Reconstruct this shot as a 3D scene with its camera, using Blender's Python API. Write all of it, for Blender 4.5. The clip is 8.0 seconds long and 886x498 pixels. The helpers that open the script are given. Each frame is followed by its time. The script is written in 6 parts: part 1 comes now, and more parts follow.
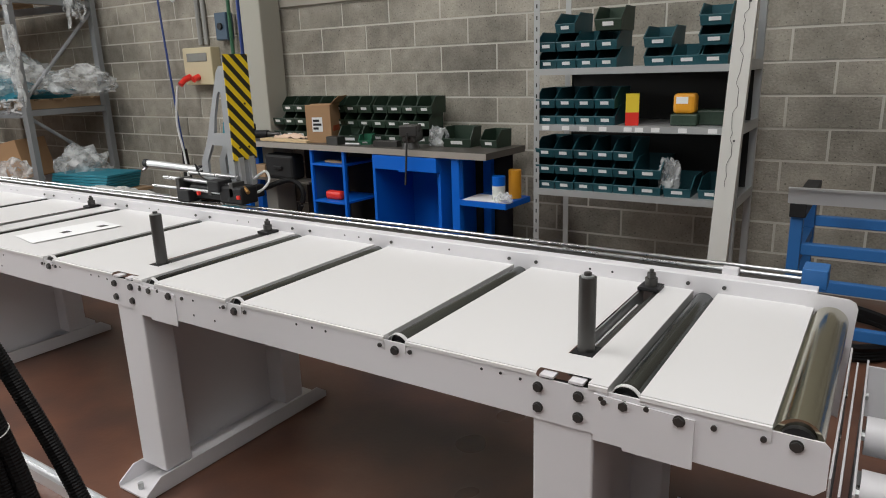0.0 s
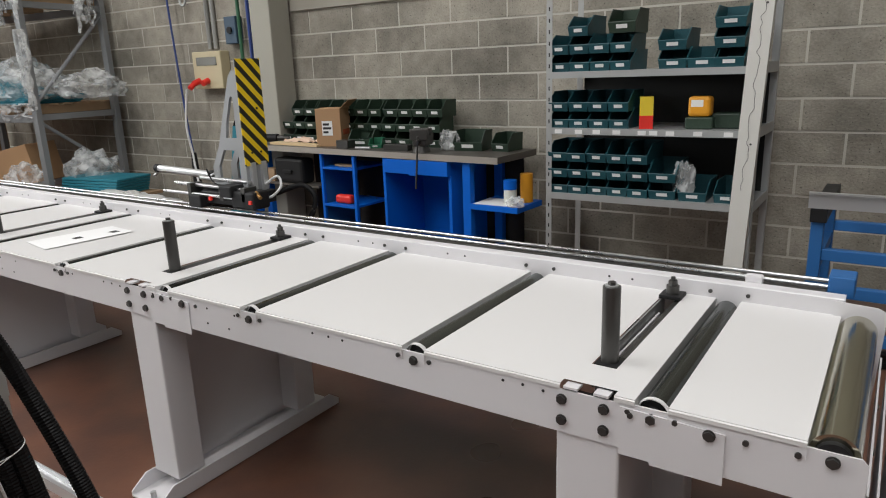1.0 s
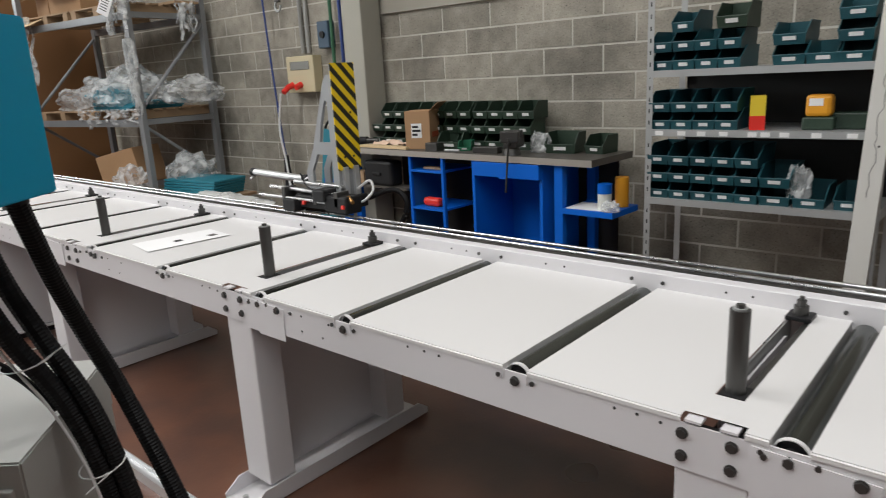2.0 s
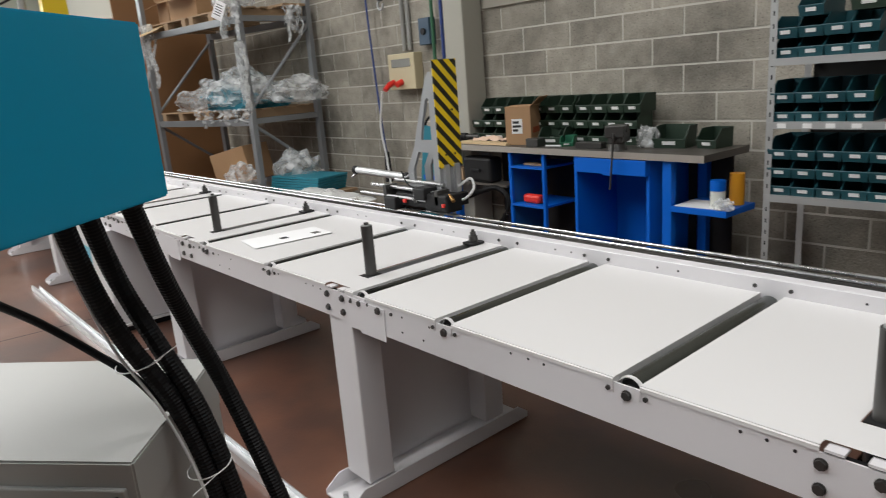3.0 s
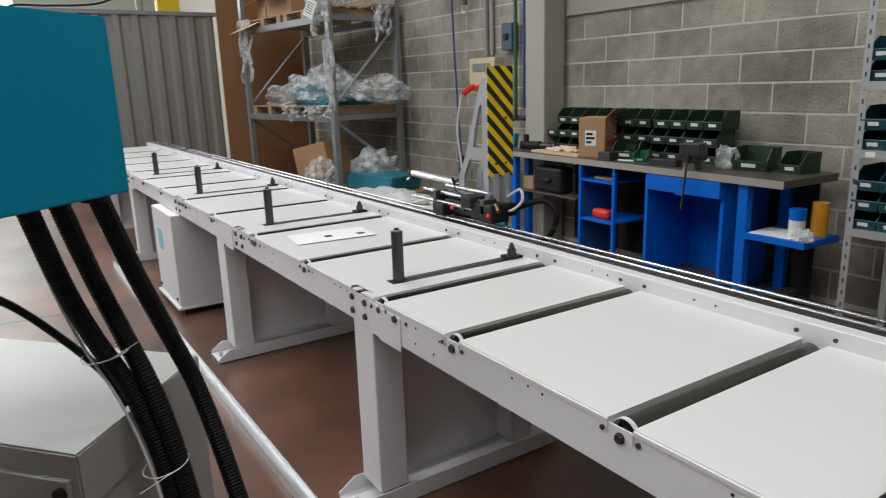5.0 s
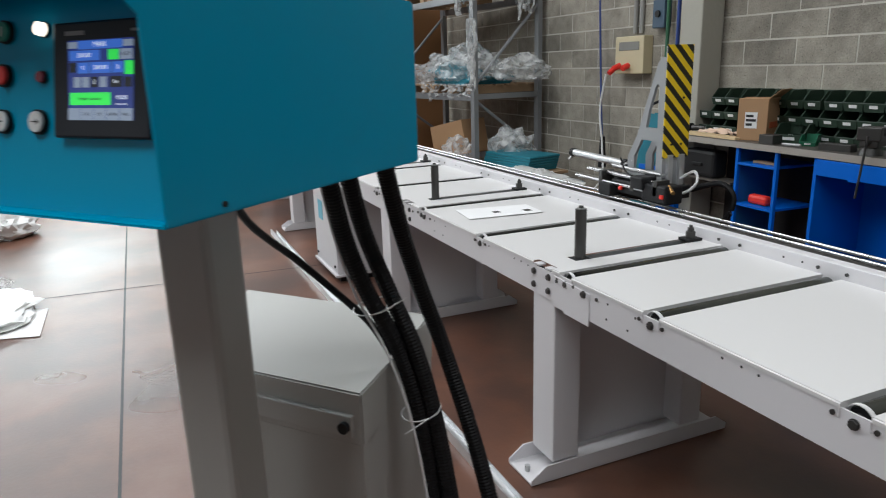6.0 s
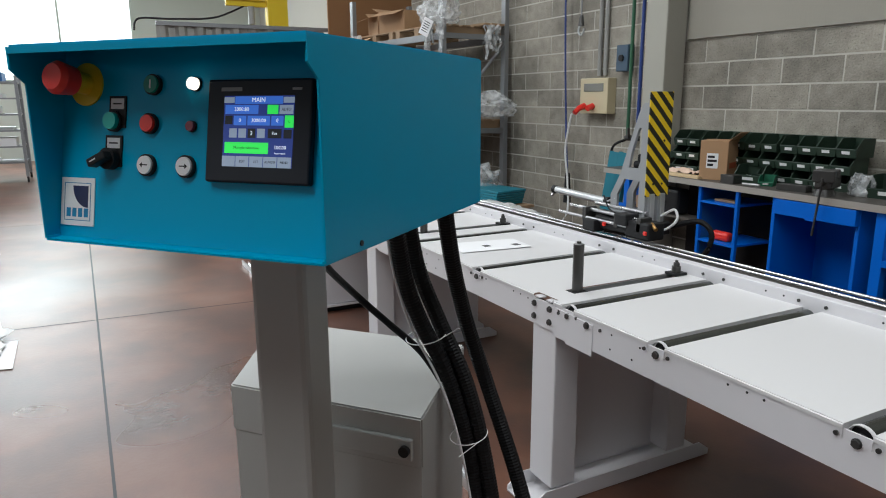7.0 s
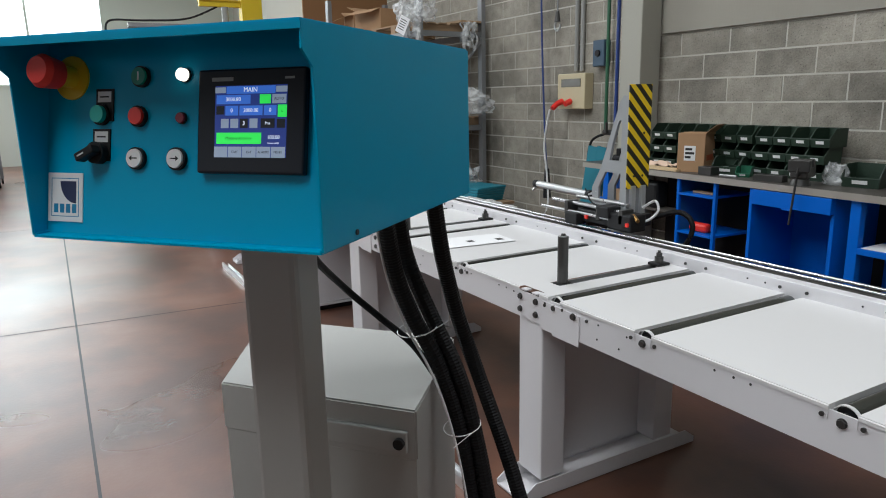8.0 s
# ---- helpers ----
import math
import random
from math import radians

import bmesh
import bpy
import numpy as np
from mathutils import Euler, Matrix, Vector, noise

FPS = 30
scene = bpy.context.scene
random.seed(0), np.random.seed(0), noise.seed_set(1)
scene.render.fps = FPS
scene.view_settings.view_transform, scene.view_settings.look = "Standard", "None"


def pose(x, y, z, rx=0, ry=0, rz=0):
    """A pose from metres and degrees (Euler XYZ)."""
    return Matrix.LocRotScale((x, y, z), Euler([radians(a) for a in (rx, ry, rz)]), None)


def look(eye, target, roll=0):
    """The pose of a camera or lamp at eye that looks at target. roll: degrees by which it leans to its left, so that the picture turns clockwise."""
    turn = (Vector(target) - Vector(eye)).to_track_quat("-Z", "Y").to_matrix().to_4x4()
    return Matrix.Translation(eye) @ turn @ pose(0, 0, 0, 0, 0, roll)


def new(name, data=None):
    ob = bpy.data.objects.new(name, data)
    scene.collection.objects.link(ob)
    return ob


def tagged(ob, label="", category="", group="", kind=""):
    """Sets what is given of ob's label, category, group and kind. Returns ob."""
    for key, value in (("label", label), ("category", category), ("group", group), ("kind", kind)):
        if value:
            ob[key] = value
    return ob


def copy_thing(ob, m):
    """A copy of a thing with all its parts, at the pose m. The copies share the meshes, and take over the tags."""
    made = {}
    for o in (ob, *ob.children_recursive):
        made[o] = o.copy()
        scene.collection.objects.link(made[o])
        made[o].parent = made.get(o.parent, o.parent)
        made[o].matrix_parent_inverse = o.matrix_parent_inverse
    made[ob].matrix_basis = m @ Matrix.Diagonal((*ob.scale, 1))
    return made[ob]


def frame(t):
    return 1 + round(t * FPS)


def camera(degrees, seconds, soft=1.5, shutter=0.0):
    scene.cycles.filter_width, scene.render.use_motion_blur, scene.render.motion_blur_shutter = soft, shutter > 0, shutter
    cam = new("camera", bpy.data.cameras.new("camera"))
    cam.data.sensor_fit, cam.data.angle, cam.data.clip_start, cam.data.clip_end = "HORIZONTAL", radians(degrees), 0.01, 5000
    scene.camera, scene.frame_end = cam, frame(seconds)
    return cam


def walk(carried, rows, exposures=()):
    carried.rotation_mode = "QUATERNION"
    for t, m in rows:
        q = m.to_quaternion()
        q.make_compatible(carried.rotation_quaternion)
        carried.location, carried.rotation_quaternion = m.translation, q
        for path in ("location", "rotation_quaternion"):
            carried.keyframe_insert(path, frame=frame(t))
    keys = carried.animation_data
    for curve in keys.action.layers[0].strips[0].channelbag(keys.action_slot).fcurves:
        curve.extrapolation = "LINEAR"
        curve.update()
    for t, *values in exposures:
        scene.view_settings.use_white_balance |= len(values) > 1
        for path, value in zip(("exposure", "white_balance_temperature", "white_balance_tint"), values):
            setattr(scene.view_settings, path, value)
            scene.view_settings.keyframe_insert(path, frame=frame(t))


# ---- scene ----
cam = camera(66.2, 8.0, soft=1.0, shutter=0.4)
PATH = [
    (0, (1.083, -1.378, 1.61), (0.016, 0.233, 1.092), -1.9),
    (0.5, (1.061, -1.374, 1.609), (-0.006, 0.238, 1.098), -1.8),
    (1, (1.034, -1.366, 1.618), (-0.05, 0.236, 1.107), -2.1),
    (1.2, (1.04, -1.352, 1.613), (-0.086, 0.223, 1.113), -2.3),
    (2.5, (0.865, -1.297, 1.632), (-0.498, 0.075, 1.123), -3.8),
    (3, (0.861, -1.272, 1.63), (-0.615, -0.016, 1.135), -4.5),
    (3.5, (0.89, -1.203, 1.632), (-0.673, -0.048, 1.16), -4.3),
    (4, (0.91, -1.126, 1.635), (-0.675, 0.004, 1.179), -3.4),
    (4.2, (0.934, -1.089, 1.63), (-0.656, 0.038, 1.183), -2.9),
    (5.3, (0.929, -1.057, 1.628), (-0.737, -0.073, 1.123), -1.2),
    (5.5, (0.921, -1.135, 1.63), (-0.786, -0.237, 1.102), -1.3),
    (6, (0.868, -1.339, 1.636), (-0.906, -0.575, 1.118), -1.7),
    (6.5, (0.852, -1.484, 1.658), (-0.911, -0.658, 1.204), -0.9),
    (7, (0.868, -1.576, 1.672), (-0.863, -0.673, 1.242), -0.3),
    (7.5, (0.867, -1.596, 1.666), (-0.844, -0.655, 1.233), -0.6),
    (8, (0.861, -1.597, 1.657), (-0.842, -0.642, 1.223), -1.2),
]
walk(cam, [(r[0], look(*r[1:])) for r in PATH],
     exposures=((0.0, 0.09, 6450, 9.5), (4.0, 0.07, 6400, 9), (5.5, -0.05, 6200, 8), (6.5, 0.0, 6050, 7), (8.0, 0.0, 6050, 7)))

# ---- world and light ----
world = bpy.data.worlds.new("world")
scene.world = world
world.use_nodes = True
sky = world.node_tree.nodes.new("ShaderNodeTexSky")
sky.sky_type, sky.sun_disc, sky.sun_elevation, sky.sun_rotation = "NISHITA", False, radians(42), radians(250)
world.node_tree.links.new(sky.outputs[0], world.node_tree.nodes["Background"].inputs[0])
world.node_tree.nodes["Background"].inputs[1].default_value = 0.12


def lamp(name, m, sx, sy, watts, colour=(1.0, 0.98, 0.95)):
    data = bpy.data.lights.new(name, "AREA")
    data.shape, data.size, data.size_y, data.energy, data.color = "RECTANGLE", sx, sy, watts, colour
    ob = new(name, data)
    ob.matrix_world = m
    return ob


ROOF = 6.2
SKYLIGHTS = [(1.0, -2.8, 1.5, 7.6), (-4.8, -2.8, 1.5, 7.6), (-10.6, -2.8, 1.5, 7.6), (-16.4, -2.8, 1.5, 7.6)]
for (sx, sy, w, l), watts in zip(SKYLIGHTS, (310, 380, 270, 270)):
    lamp("skylight_lamp", pose(sx, sy, ROOF - 0.02), w, l, watts)
# tall windows of the far hall
lamp("window_and_fill_lamp", look((-21.8, -5.6, 3.8), (-10, -4.5, 1.2)), 9.0, 3.2, 1000, (0.97, 1.0, 0.98))
# added fill lamp behind the camera, no window modelled there
lamp("window_and_fill_lamp", look((0.5, -15.9, 3.6), (0.5, 0, 1.6)), 9.0, 2.6, 95, (0.97, 0.99, 1.0))


# ---- materials ----
def material(name):
    m = bpy.data.materials.new(name)
    m.use_nodes = True
    return m, m.node_tree.nodes, m.node_tree.links, m.node_tree.nodes["Principled BSDF"]


def ramp(nodes, stops):
    r = nodes.new("ShaderNodeValToRGB")
    while len(r.color_ramp.elements) < len(stops):
        r.color_ramp.elements.new(0.5)
    for e, (p, c) in zip(r.color_ramp.elements, stops):
        e.position, e.color = p, (*c, 1)
    return r


def worn(name, dark, light, rough=0.5, metal=0.0, grain=60.0, patch=3.0, bump=0.05, spread=0.12, piece=0.0, spec=0.5, stretch=(1, 1, 1)):
    """Two scales of noise between two colours, uneven gloss and fine relief."""
    m, n, l, b = material(name)
    tc = n.new("ShaderNodeTexCoord")
    mp = n.new("ShaderNodeMapping")
    mp.inputs["Scale"].default_value = stretch
    l.new(tc.outputs["Object"], mp.inputs[0])
    big, fine = n.new("ShaderNodeTexNoise"), n.new("ShaderNodeTexNoise")
    big.inputs["Scale"].default_value, big.inputs["Detail"].default_value = patch, 5
    fine.inputs["Scale"].default_value, fine.inputs["Detail"].default_value = grain, 4
    for t in (big, fine):
        l.new(mp.outputs[0], t.inputs["Vector"])
    mix = n.new("ShaderNodeMath")
    mix.operation = "MULTIPLY_ADD"
    l.new(fine.outputs[0], mix.inputs[0])
    mix.inputs[1].default_value = 0.45
    add = n.new("ShaderNodeMath")
    add.operation = "MULTIPLY_ADD"
    l.new(big.outputs[0], add.inputs[0])
    add.inputs[1].default_value = 0.55
    if piece:
        info = n.new("ShaderNodeObjectInfo")
        pm = n.new("ShaderNodeMath")
        pm.operation = "MULTIPLY_ADD"
        l.new(info.outputs["Random"], pm.inputs[0])
        pm.inputs[1].default_value, pm.inputs[2].default_value = piece, -piece / 2
        l.new(pm.outputs[0], add.inputs[2])
    l.new(add.outputs[0], mix.inputs[2])
    r = ramp(n, [(0.28, dark), (0.72, light)])
    l.new(mix.outputs[0], r.inputs[0])
    l.new(r.outputs[0], b.inputs["Base Color"])
    rr = n.new("ShaderNodeMapRange")
    rr.inputs[3].default_value, rr.inputs[4].default_value = max(0.05, rough - spread), min(1, rough + spread)
    l.new(big.outputs[0], rr.inputs[0])
    l.new(rr.outputs[0], b.inputs["Roughness"])
    b.inputs["Metallic"].default_value = metal
    b.inputs["Specular IOR Level"].default_value = spec
    if bump:
        bp = n.new("ShaderNodeBump")
        bp.inputs["Strength"].default_value, bp.inputs["Distance"].default_value = bump, 0.01
        l.new(fine.outputs[0], bp.inputs["Height"])
        l.new(bp.outputs[0], b.inputs["Normal"])
    return m


def plain(name, colour, rough=0.5, metal=0.0, glow=0.0):
    m, n, l, b = material(name)
    b.inputs["Base Color"].default_value = (*colour, 1)
    b.inputs["Roughness"].default_value, b.inputs["Metallic"].default_value = rough, metal
    if glow:
        b.inputs["Emission Color"].default_value = (*colour, 1)
        b.inputs["Emission Strength"].default_value = glow
    return m


PAINT = worn("light grey powder coat", (0.60, 0.585, 0.60), (0.68, 0.665, 0.68), 0.42, grain=350, patch=2.0, bump=0.04, spread=0.06)
PAINT_TOP = worn("light grey table sheet", (0.61, 0.60, 0.595), (0.68, 0.67, 0.665), 0.38, grain=300, patch=1.6, bump=0.03, spread=0.08)
CABINET = worn("warm grey powder coat", (0.36, 0.36, 0.345), (0.42, 0.42, 0.40), 0.45, grain=420, patch=2.5, bump=0.05)
TEAL = worn("teal powder coat", (0.001, 0.29, 0.485), (0.002, 0.34, 0.56), 0.36, grain=380, patch=3.0, bump=0.03, spread=0.06, spec=0.22)
TEAL_DULL = worn("teal painted steel", (0.01, 0.14, 0.20), (0.02, 0.20, 0.27), 0.5, grain=80, patch=5)
BLUE = worn("bright blue paint", (0.001, 0.085, 0.48), (0.003, 0.125, 0.60), 0.42, grain=120, patch=4, bump=0.05, spec=0.25)
BLUE_DULL = worn("worn blue paint", (0.01, 0.07, 0.22), (0.02, 0.12, 0.34), 0.5, grain=60, patch=6, bump=0.1)
BIN_TEAL = worn("dark teal plastic", (0.006, 0.05, 0.065), (0.012, 0.085, 0.105), 0.45, grain=90, patch=6, bump=0.03, piece=0.25)
BIN_GREEN = worn("dark green plastic", (0.012, 0.028, 0.018), (0.03, 0.055, 0.035), 0.45, grain=90, patch=6, bump=0.03, piece=0.25)
BIN_LIGHT = worn("mid green plastic", (0.01, 0.10, 0.055), (0.02, 0.15, 0.08), 0.45, grain=90, patch=6)
STEEL_DARK = worn("oiled dark steel", (0.035, 0.035, 0.037), (0.085, 0.083, 0.08), 0.4, metal=0.7, grain=120, patch=8, bump=0.06)
BLACK = worn("black painted metal", (0.005, 0.005, 0.006), (0.015, 0.015, 0.016), 0.5, grain=90, patch=8, spec=0.25)
RUBBER = worn("black conduit plastic", (0.004, 0.004, 0.005), (0.010, 0.010, 0.011), 0.5, grain=200, patch=10, spec=0.18)
CHROME = worn("bright ground steel", (0.42, 0.42, 0.43), (0.62, 0.62, 0.63), 0.28, metal=1.0, grain=150, patch=4, bump=0.01, spread=0.06)
ZINC_ROLL = worn("zinc plated roller", (0.20, 0.195, 0.145), (0.50, 0.48, 0.38), 0.16, metal=1.0, grain=30, patch=6, bump=0.02, stretch=(4, 0.6, 4))
ROLL_DARK = worn("dark steel roller", (0.035, 0.04, 0.04), (0.13, 0.14, 0.135), 0.2, metal=1.0, grain=40, patch=6, bump=0.02, stretch=(4, 0.6, 4))
GALV = worn("galvanised steel", (0.30, 0.31, 0.31), (0.46, 0.47, 0.47), 0.45, metal=0.55, grain=40, patch=8, bump=0.04)
GALV_DULL = worn("dull grey rack steel", (0.16, 0.17, 0.18), (0.27, 0.28, 0.29), 0.5, metal=0.4, grain=40, patch=6)
ALU = worn("anodised aluminium", (0.55, 0.56, 0.57), (0.68, 0.69, 0.70), 0.33, metal=0.8, grain=200, patch=5, bump=0.02)
CASTING = worn("grey painted casting", (0.25, 0.26, 0.27), (0.33, 0.34, 0.35), 0.42, metal=0.3, grain=150, patch=6)
FLAKED = worn("flaking whitewashed profile", (0.20, 0.19, 0.16), (0.62, 0.61, 0.57), 0.65, grain=22, patch=9, bump=0.15)
CARD = worn("brown cardboard", (0.30, 0.17, 0.085), (0.40, 0.24, 0.125), 0.8, grain=90, patch=5, bump=0.05)
CARD_DARK = worn("tall brown board", (0.20, 0.095, 0.035), (0.29, 0.145, 0.06), 0.75, grain=40, patch=3, bump=0.05)
WOOD = worn("pale raw wood", (0.50, 0.36, 0.19), (0.66, 0.50, 0.29), 0.65, grain=30, patch=6, bump=0.1, stretch=(1, 8, 8))
PALLET = worn("pallet wood", (0.20, 0.12, 0.07), (0.36, 0.24, 0.14), 0.75, grain=30, patch=6, bump=0.15, stretch=(1, 8, 8))
BENCHTOP = worn("oily steel bench top", (0.022, 0.019, 0.016), (0.11, 0.10, 0.088), 0.42, metal=0.3, grain=25, patch=5, bump=0.05)
BENCH_EDGE = worn("rubbed bench edge", (0.12, 0.11, 0.10), (0.42, 0.39, 0.35), 0.42, metal=0.4, grain=20, patch=6)
PAPER = worn("white paper", (0.78, 0.78, 0.78), (0.84, 0.84, 0.84), 0.6, grain=30, patch=4, bump=0.02)
WHITE = plain("white label", (0.8, 0.8, 0.79), 0.5)
INK = plain("black ink", (0.012, 0.012, 0.013), 0.5)
RED = worn("red plastic", (0.68, 0.022, 0.016), (0.80, 0.04, 0.028), 0.35, grain=80, patch=8, bump=0.0)
RED_DIM = plain("unlit red lens", (0.22, 0.012, 0.03), 0.2)
YELLOW = worn("yellow paint", (0.62, 0.42, 0.01), (0.72, 0.52, 0.02), 0.42, grain=80, patch=6)
ORANGE = worn("orange plastic", (0.65, 0.25, 0.01), (0.75, 0.33, 0.02), 0.4, grain=50, patch=6)
GREEN_BTN = plain("dark green button", (0.0, 0.24, 0.16), 0.4)
TEAL_BTN = plain("turquoise button", (0.0, 0.45, 0.39), 0.3)
CREAM = worn("cream plastic", (0.50, 0.42, 0.25), (0.58, 0.50, 0.32), 0.45, grain=60, patch=4)
LAMP_ON = plain("lit white lamp", (1.0, 0.90, 0.72), 0.3, glow=2.0)
DARK_PLASTIC = worn("charcoal plastic", (0.006, 0.007, 0.012), (0.014, 0.016, 0.022), 0.32, grain=200, patch=5, bump=0.02, spec=0.25)
CONCRETE = worn("bare concrete", (0.20, 0.195, 0.165), (0.40, 0.39, 0.335), 0.85, grain=25, patch=2.2, bump=0.25)
HALL_WALL = worn("pale green plaster", (0.58, 0.64, 0.56), (0.68, 0.73, 0.66), 0.8, grain=20, patch=1.0)
UNSEEN_WALL = worn("dark grey of unseen walls", (0.12, 0.12, 0.115), (0.18, 0.18, 0.17), 0.85, grain=20, patch=1.0)
BEAM = worn("streaked concrete beam", (0.13, 0.122, 0.10), (0.34, 0.32, 0.27), 0.88, grain=22, patch=2.4, bump=0.25, stretch=(2.2, 1, 0.35))
ROOF_GREY = worn("roof panel", (0.22, 0.22, 0.21), (0.30, 0.30, 0.29), 0.8, grain=10, patch=1.0)
PIPE_BLUE = plain("blue pipe", (0.02, 0.05, 0.22), 0.45)
PIPE_GREEN = plain("green pipe", (0.03, 0.12, 0.06), 0.45)
PIPE_GREY = worn("grey conduit", (0.22, 0.22, 0.21), (0.32, 0.32, 0.30), 0.5, grain=40)
CORRUGATED = worn("corrugated steel", (0.20, 0.195, 0.18), (0.34, 0.335, 0.31), 0.45, metal=0.5, grain=30, patch=2.0, stretch=(1, 1, 0.3))


def block_material():
    m = worn("grey concrete block", (0.24, 0.225, 0.195), (0.44, 0.415, 0.36), 0.9, grain=60, patch=9.0, bump=0.7, piece=0.26, spec=0.2)
    n, l = m.node_tree.nodes, m.node_tree.links
    pit = n.new("ShaderNodeTexNoise")
    pit.inputs["Scale"].default_value, pit.inputs["Detail"].default_value = 70, 3
    place = n.new("ShaderNodeNewGeometry")
    for node in [q for q in n if q.bl_idname == "ShaderNodeMapping"]:
        l.new(place.outputs["Position"], node.inputs[0])
    l.new(place.outputs["Position"], pit.inputs["Vector"])
    soot = n.new("ShaderNodeTexNoise")
    soot.inputs["Scale"].default_value, soot.inputs["Detail"].default_value = 1.3, 4
    l.new(place.outputs["Position"], soot.inputs["Vector"])
    soot_r = ramp(n, [(0.34, (0.66, 0.65, 0.63)), (0.55, (1.05, 1.03, 1.0))])
    l.new(soot.outputs[0], soot_r.inputs[0])
    r = ramp(n, [(0.30, (0.25, 0.25, 0.25)), (0.38, (1, 1, 1))])
    l.new(pit.outputs[0], r.inputs[0])
    mix = n.new("ShaderNodeMixRGB")
    mix.blend_type = "MULTIPLY"
    mix.inputs[0].default_value = 0.8
    b = n["Principled BSDF"]
    l.new(b.inputs["Base Color"].links[0].from_socket, mix.inputs[1])
    l.new(r.outputs[0], mix.inputs[2])
    mix2 = n.new("ShaderNodeMixRGB")
    mix2.blend_type, mix2.inputs[0].default_value = "MULTIPLY", 1.0
    l.new(mix.outputs[0], mix2.inputs[1])
    l.new(soot_r.outputs[0], mix2.inputs[2])
    l.new(mix2.outputs[0], b.inputs["Base Color"])
    return m


BLOCK = block_material()
MORTAR = worn("pale mortar", (0.40, 0.385, 0.335), (0.56, 0.54, 0.48), 0.9, grain=40, patch=3, bump=0.3)


def floor_material():
    m, n, l, b = material("sealed red-brown concrete floor")
    tc = n.new("ShaderNodeTexCoord")
    big, mid, fine = (n.new("ShaderNodeTexNoise") for _ in range(3))
    for t, s, d in ((big, 0.45, 3), (mid, 1.7, 5), (fine, 45, 4)):
        t.inputs["Scale"].default_value, t.inputs["Detail"].default_value = s, d
        l.new(tc.outputs["Object"], t.inputs["Vector"])
    r1 = ramp(n, [(0.28, (0.115, 0.075, 0.062)), (0.44, (0.15, 0.086, 0.066)), (0.58, (0.215, 0.112, 0.076)), (0.75, (0.26, 0.165, 0.125))])
    l.new(mid.outputs[0], r1.inputs[0])
    r2 = ramp(n, [(0.35, (0.52, 0.48, 0.48)), (0.68, (0.98, 0.86, 0.80))])
    l.new(big.outputs[0], r2.inputs[0])
    mx = n.new("ShaderNodeMixRGB")
    mx.blend_type, mx.inputs[0].default_value = "MULTIPLY", 1
    l.new(r1.outputs[0], mx.inputs[1])
    l.new(r2.outputs[0], mx.inputs[2])
    l.new(mx.outputs[0], b.inputs["Base Color"])
    b.inputs["Specular IOR Level"].default_value = 0.55
    rr = n.new("ShaderNodeMapRange")
    rr.inputs[1].default_value, rr.inputs[2].default_value = 0.3, 0.7
    rr.inputs[3].default_value, rr.inputs[4].default_value = 0.24, 0.40
    l.new(big.outputs[0], rr.inputs[0])
    l.new(rr.outputs[0], b.inputs["Roughness"])
    bp = n.new("ShaderNodeBump")
    bp.inputs["Strength"].default_value, bp.inputs["Distance"].default_value = 0.06, 0.01
    l.new(fine.outputs[0], bp.inputs["Height"])
    l.new(bp.outputs[0], b.inputs["Normal"])
    return m


FLOOR = floor_material()


def stripe_material():
    """Black and yellow diagonal tape bands, 45 degrees, in the plate's own plane."""
    m, n, l, b = material("black and yellow hazard stripes")
    tc = n.new("ShaderNodeTexCoord")
    sep = n.new("ShaderNodeSeparateXYZ")
    l.new(tc.outputs["Object"], sep.inputs[0])
    s = n.new("ShaderNodeMath")
    s.operation = "ADD"
    l.new(sep.outputs["Y"], s.inputs[0])
    l.new(sep.outputs["Z"], s.inputs[1])
    k = n.new("ShaderNodeMath")
    k.operation = "MULTIPLY"
    k.inputs[1].default_value = 1 / 0.074
    l.new(s.outputs[0], k.inputs[0])
    f = n.new("ShaderNodeMath")
    f.operation = "FRACT"
    l.new(k.outputs[0], f.inputs[0])
    g = n.new("ShaderNodeMath")
    g.operation = "GREATER_THAN"
    g.inputs[1].default_value = 0.5
    l.new(f.outputs[0], g.inputs[0])
    r = ramp(n, [(0.0, (0.02, 0.018, 0.012)), (1.0, (0.82, 0.57, 0.012))])
    l.new(g.outputs[0], r.inputs[0])
    l.new(r.outputs[0], b.inputs["Base Color"])
    b.inputs["Roughness"].default_value = 0.45
    return m


STRIPES = stripe_material()


def film_material():
    m, n, l, b = material("clear wrapping film")
    b.inputs["Base Color"].default_value = (0.86, 0.88, 0.88, 1)
    b.inputs["Roughness"].default_value = 0.22
    tc, nz = n.new("ShaderNodeTexCoord"), n.new("ShaderNodeTexNoise")
    nz.inputs["Scale"].default_value, nz.inputs["Detail"].default_value = 9, 5
    l.new(tc.outputs["Object"], nz.inputs["Vector"])
    rr = n.new("ShaderNodeMapRange")
    rr.inputs[1].default_value, rr.inputs[2].default_value = 0.35, 0.65
    rr.inputs[3].default_value, rr.inputs[4].default_value = 0.12, 0.62
    l.new(nz.outputs[0], rr.inputs[0])
    l.new(rr.outputs[0], b.inputs["Alpha"])
    return m


FILM = film_material()
WINDOW_GLASS = plain("bright window glass", (0.9, 0.97, 0.95), 0.2, glow=2.0)


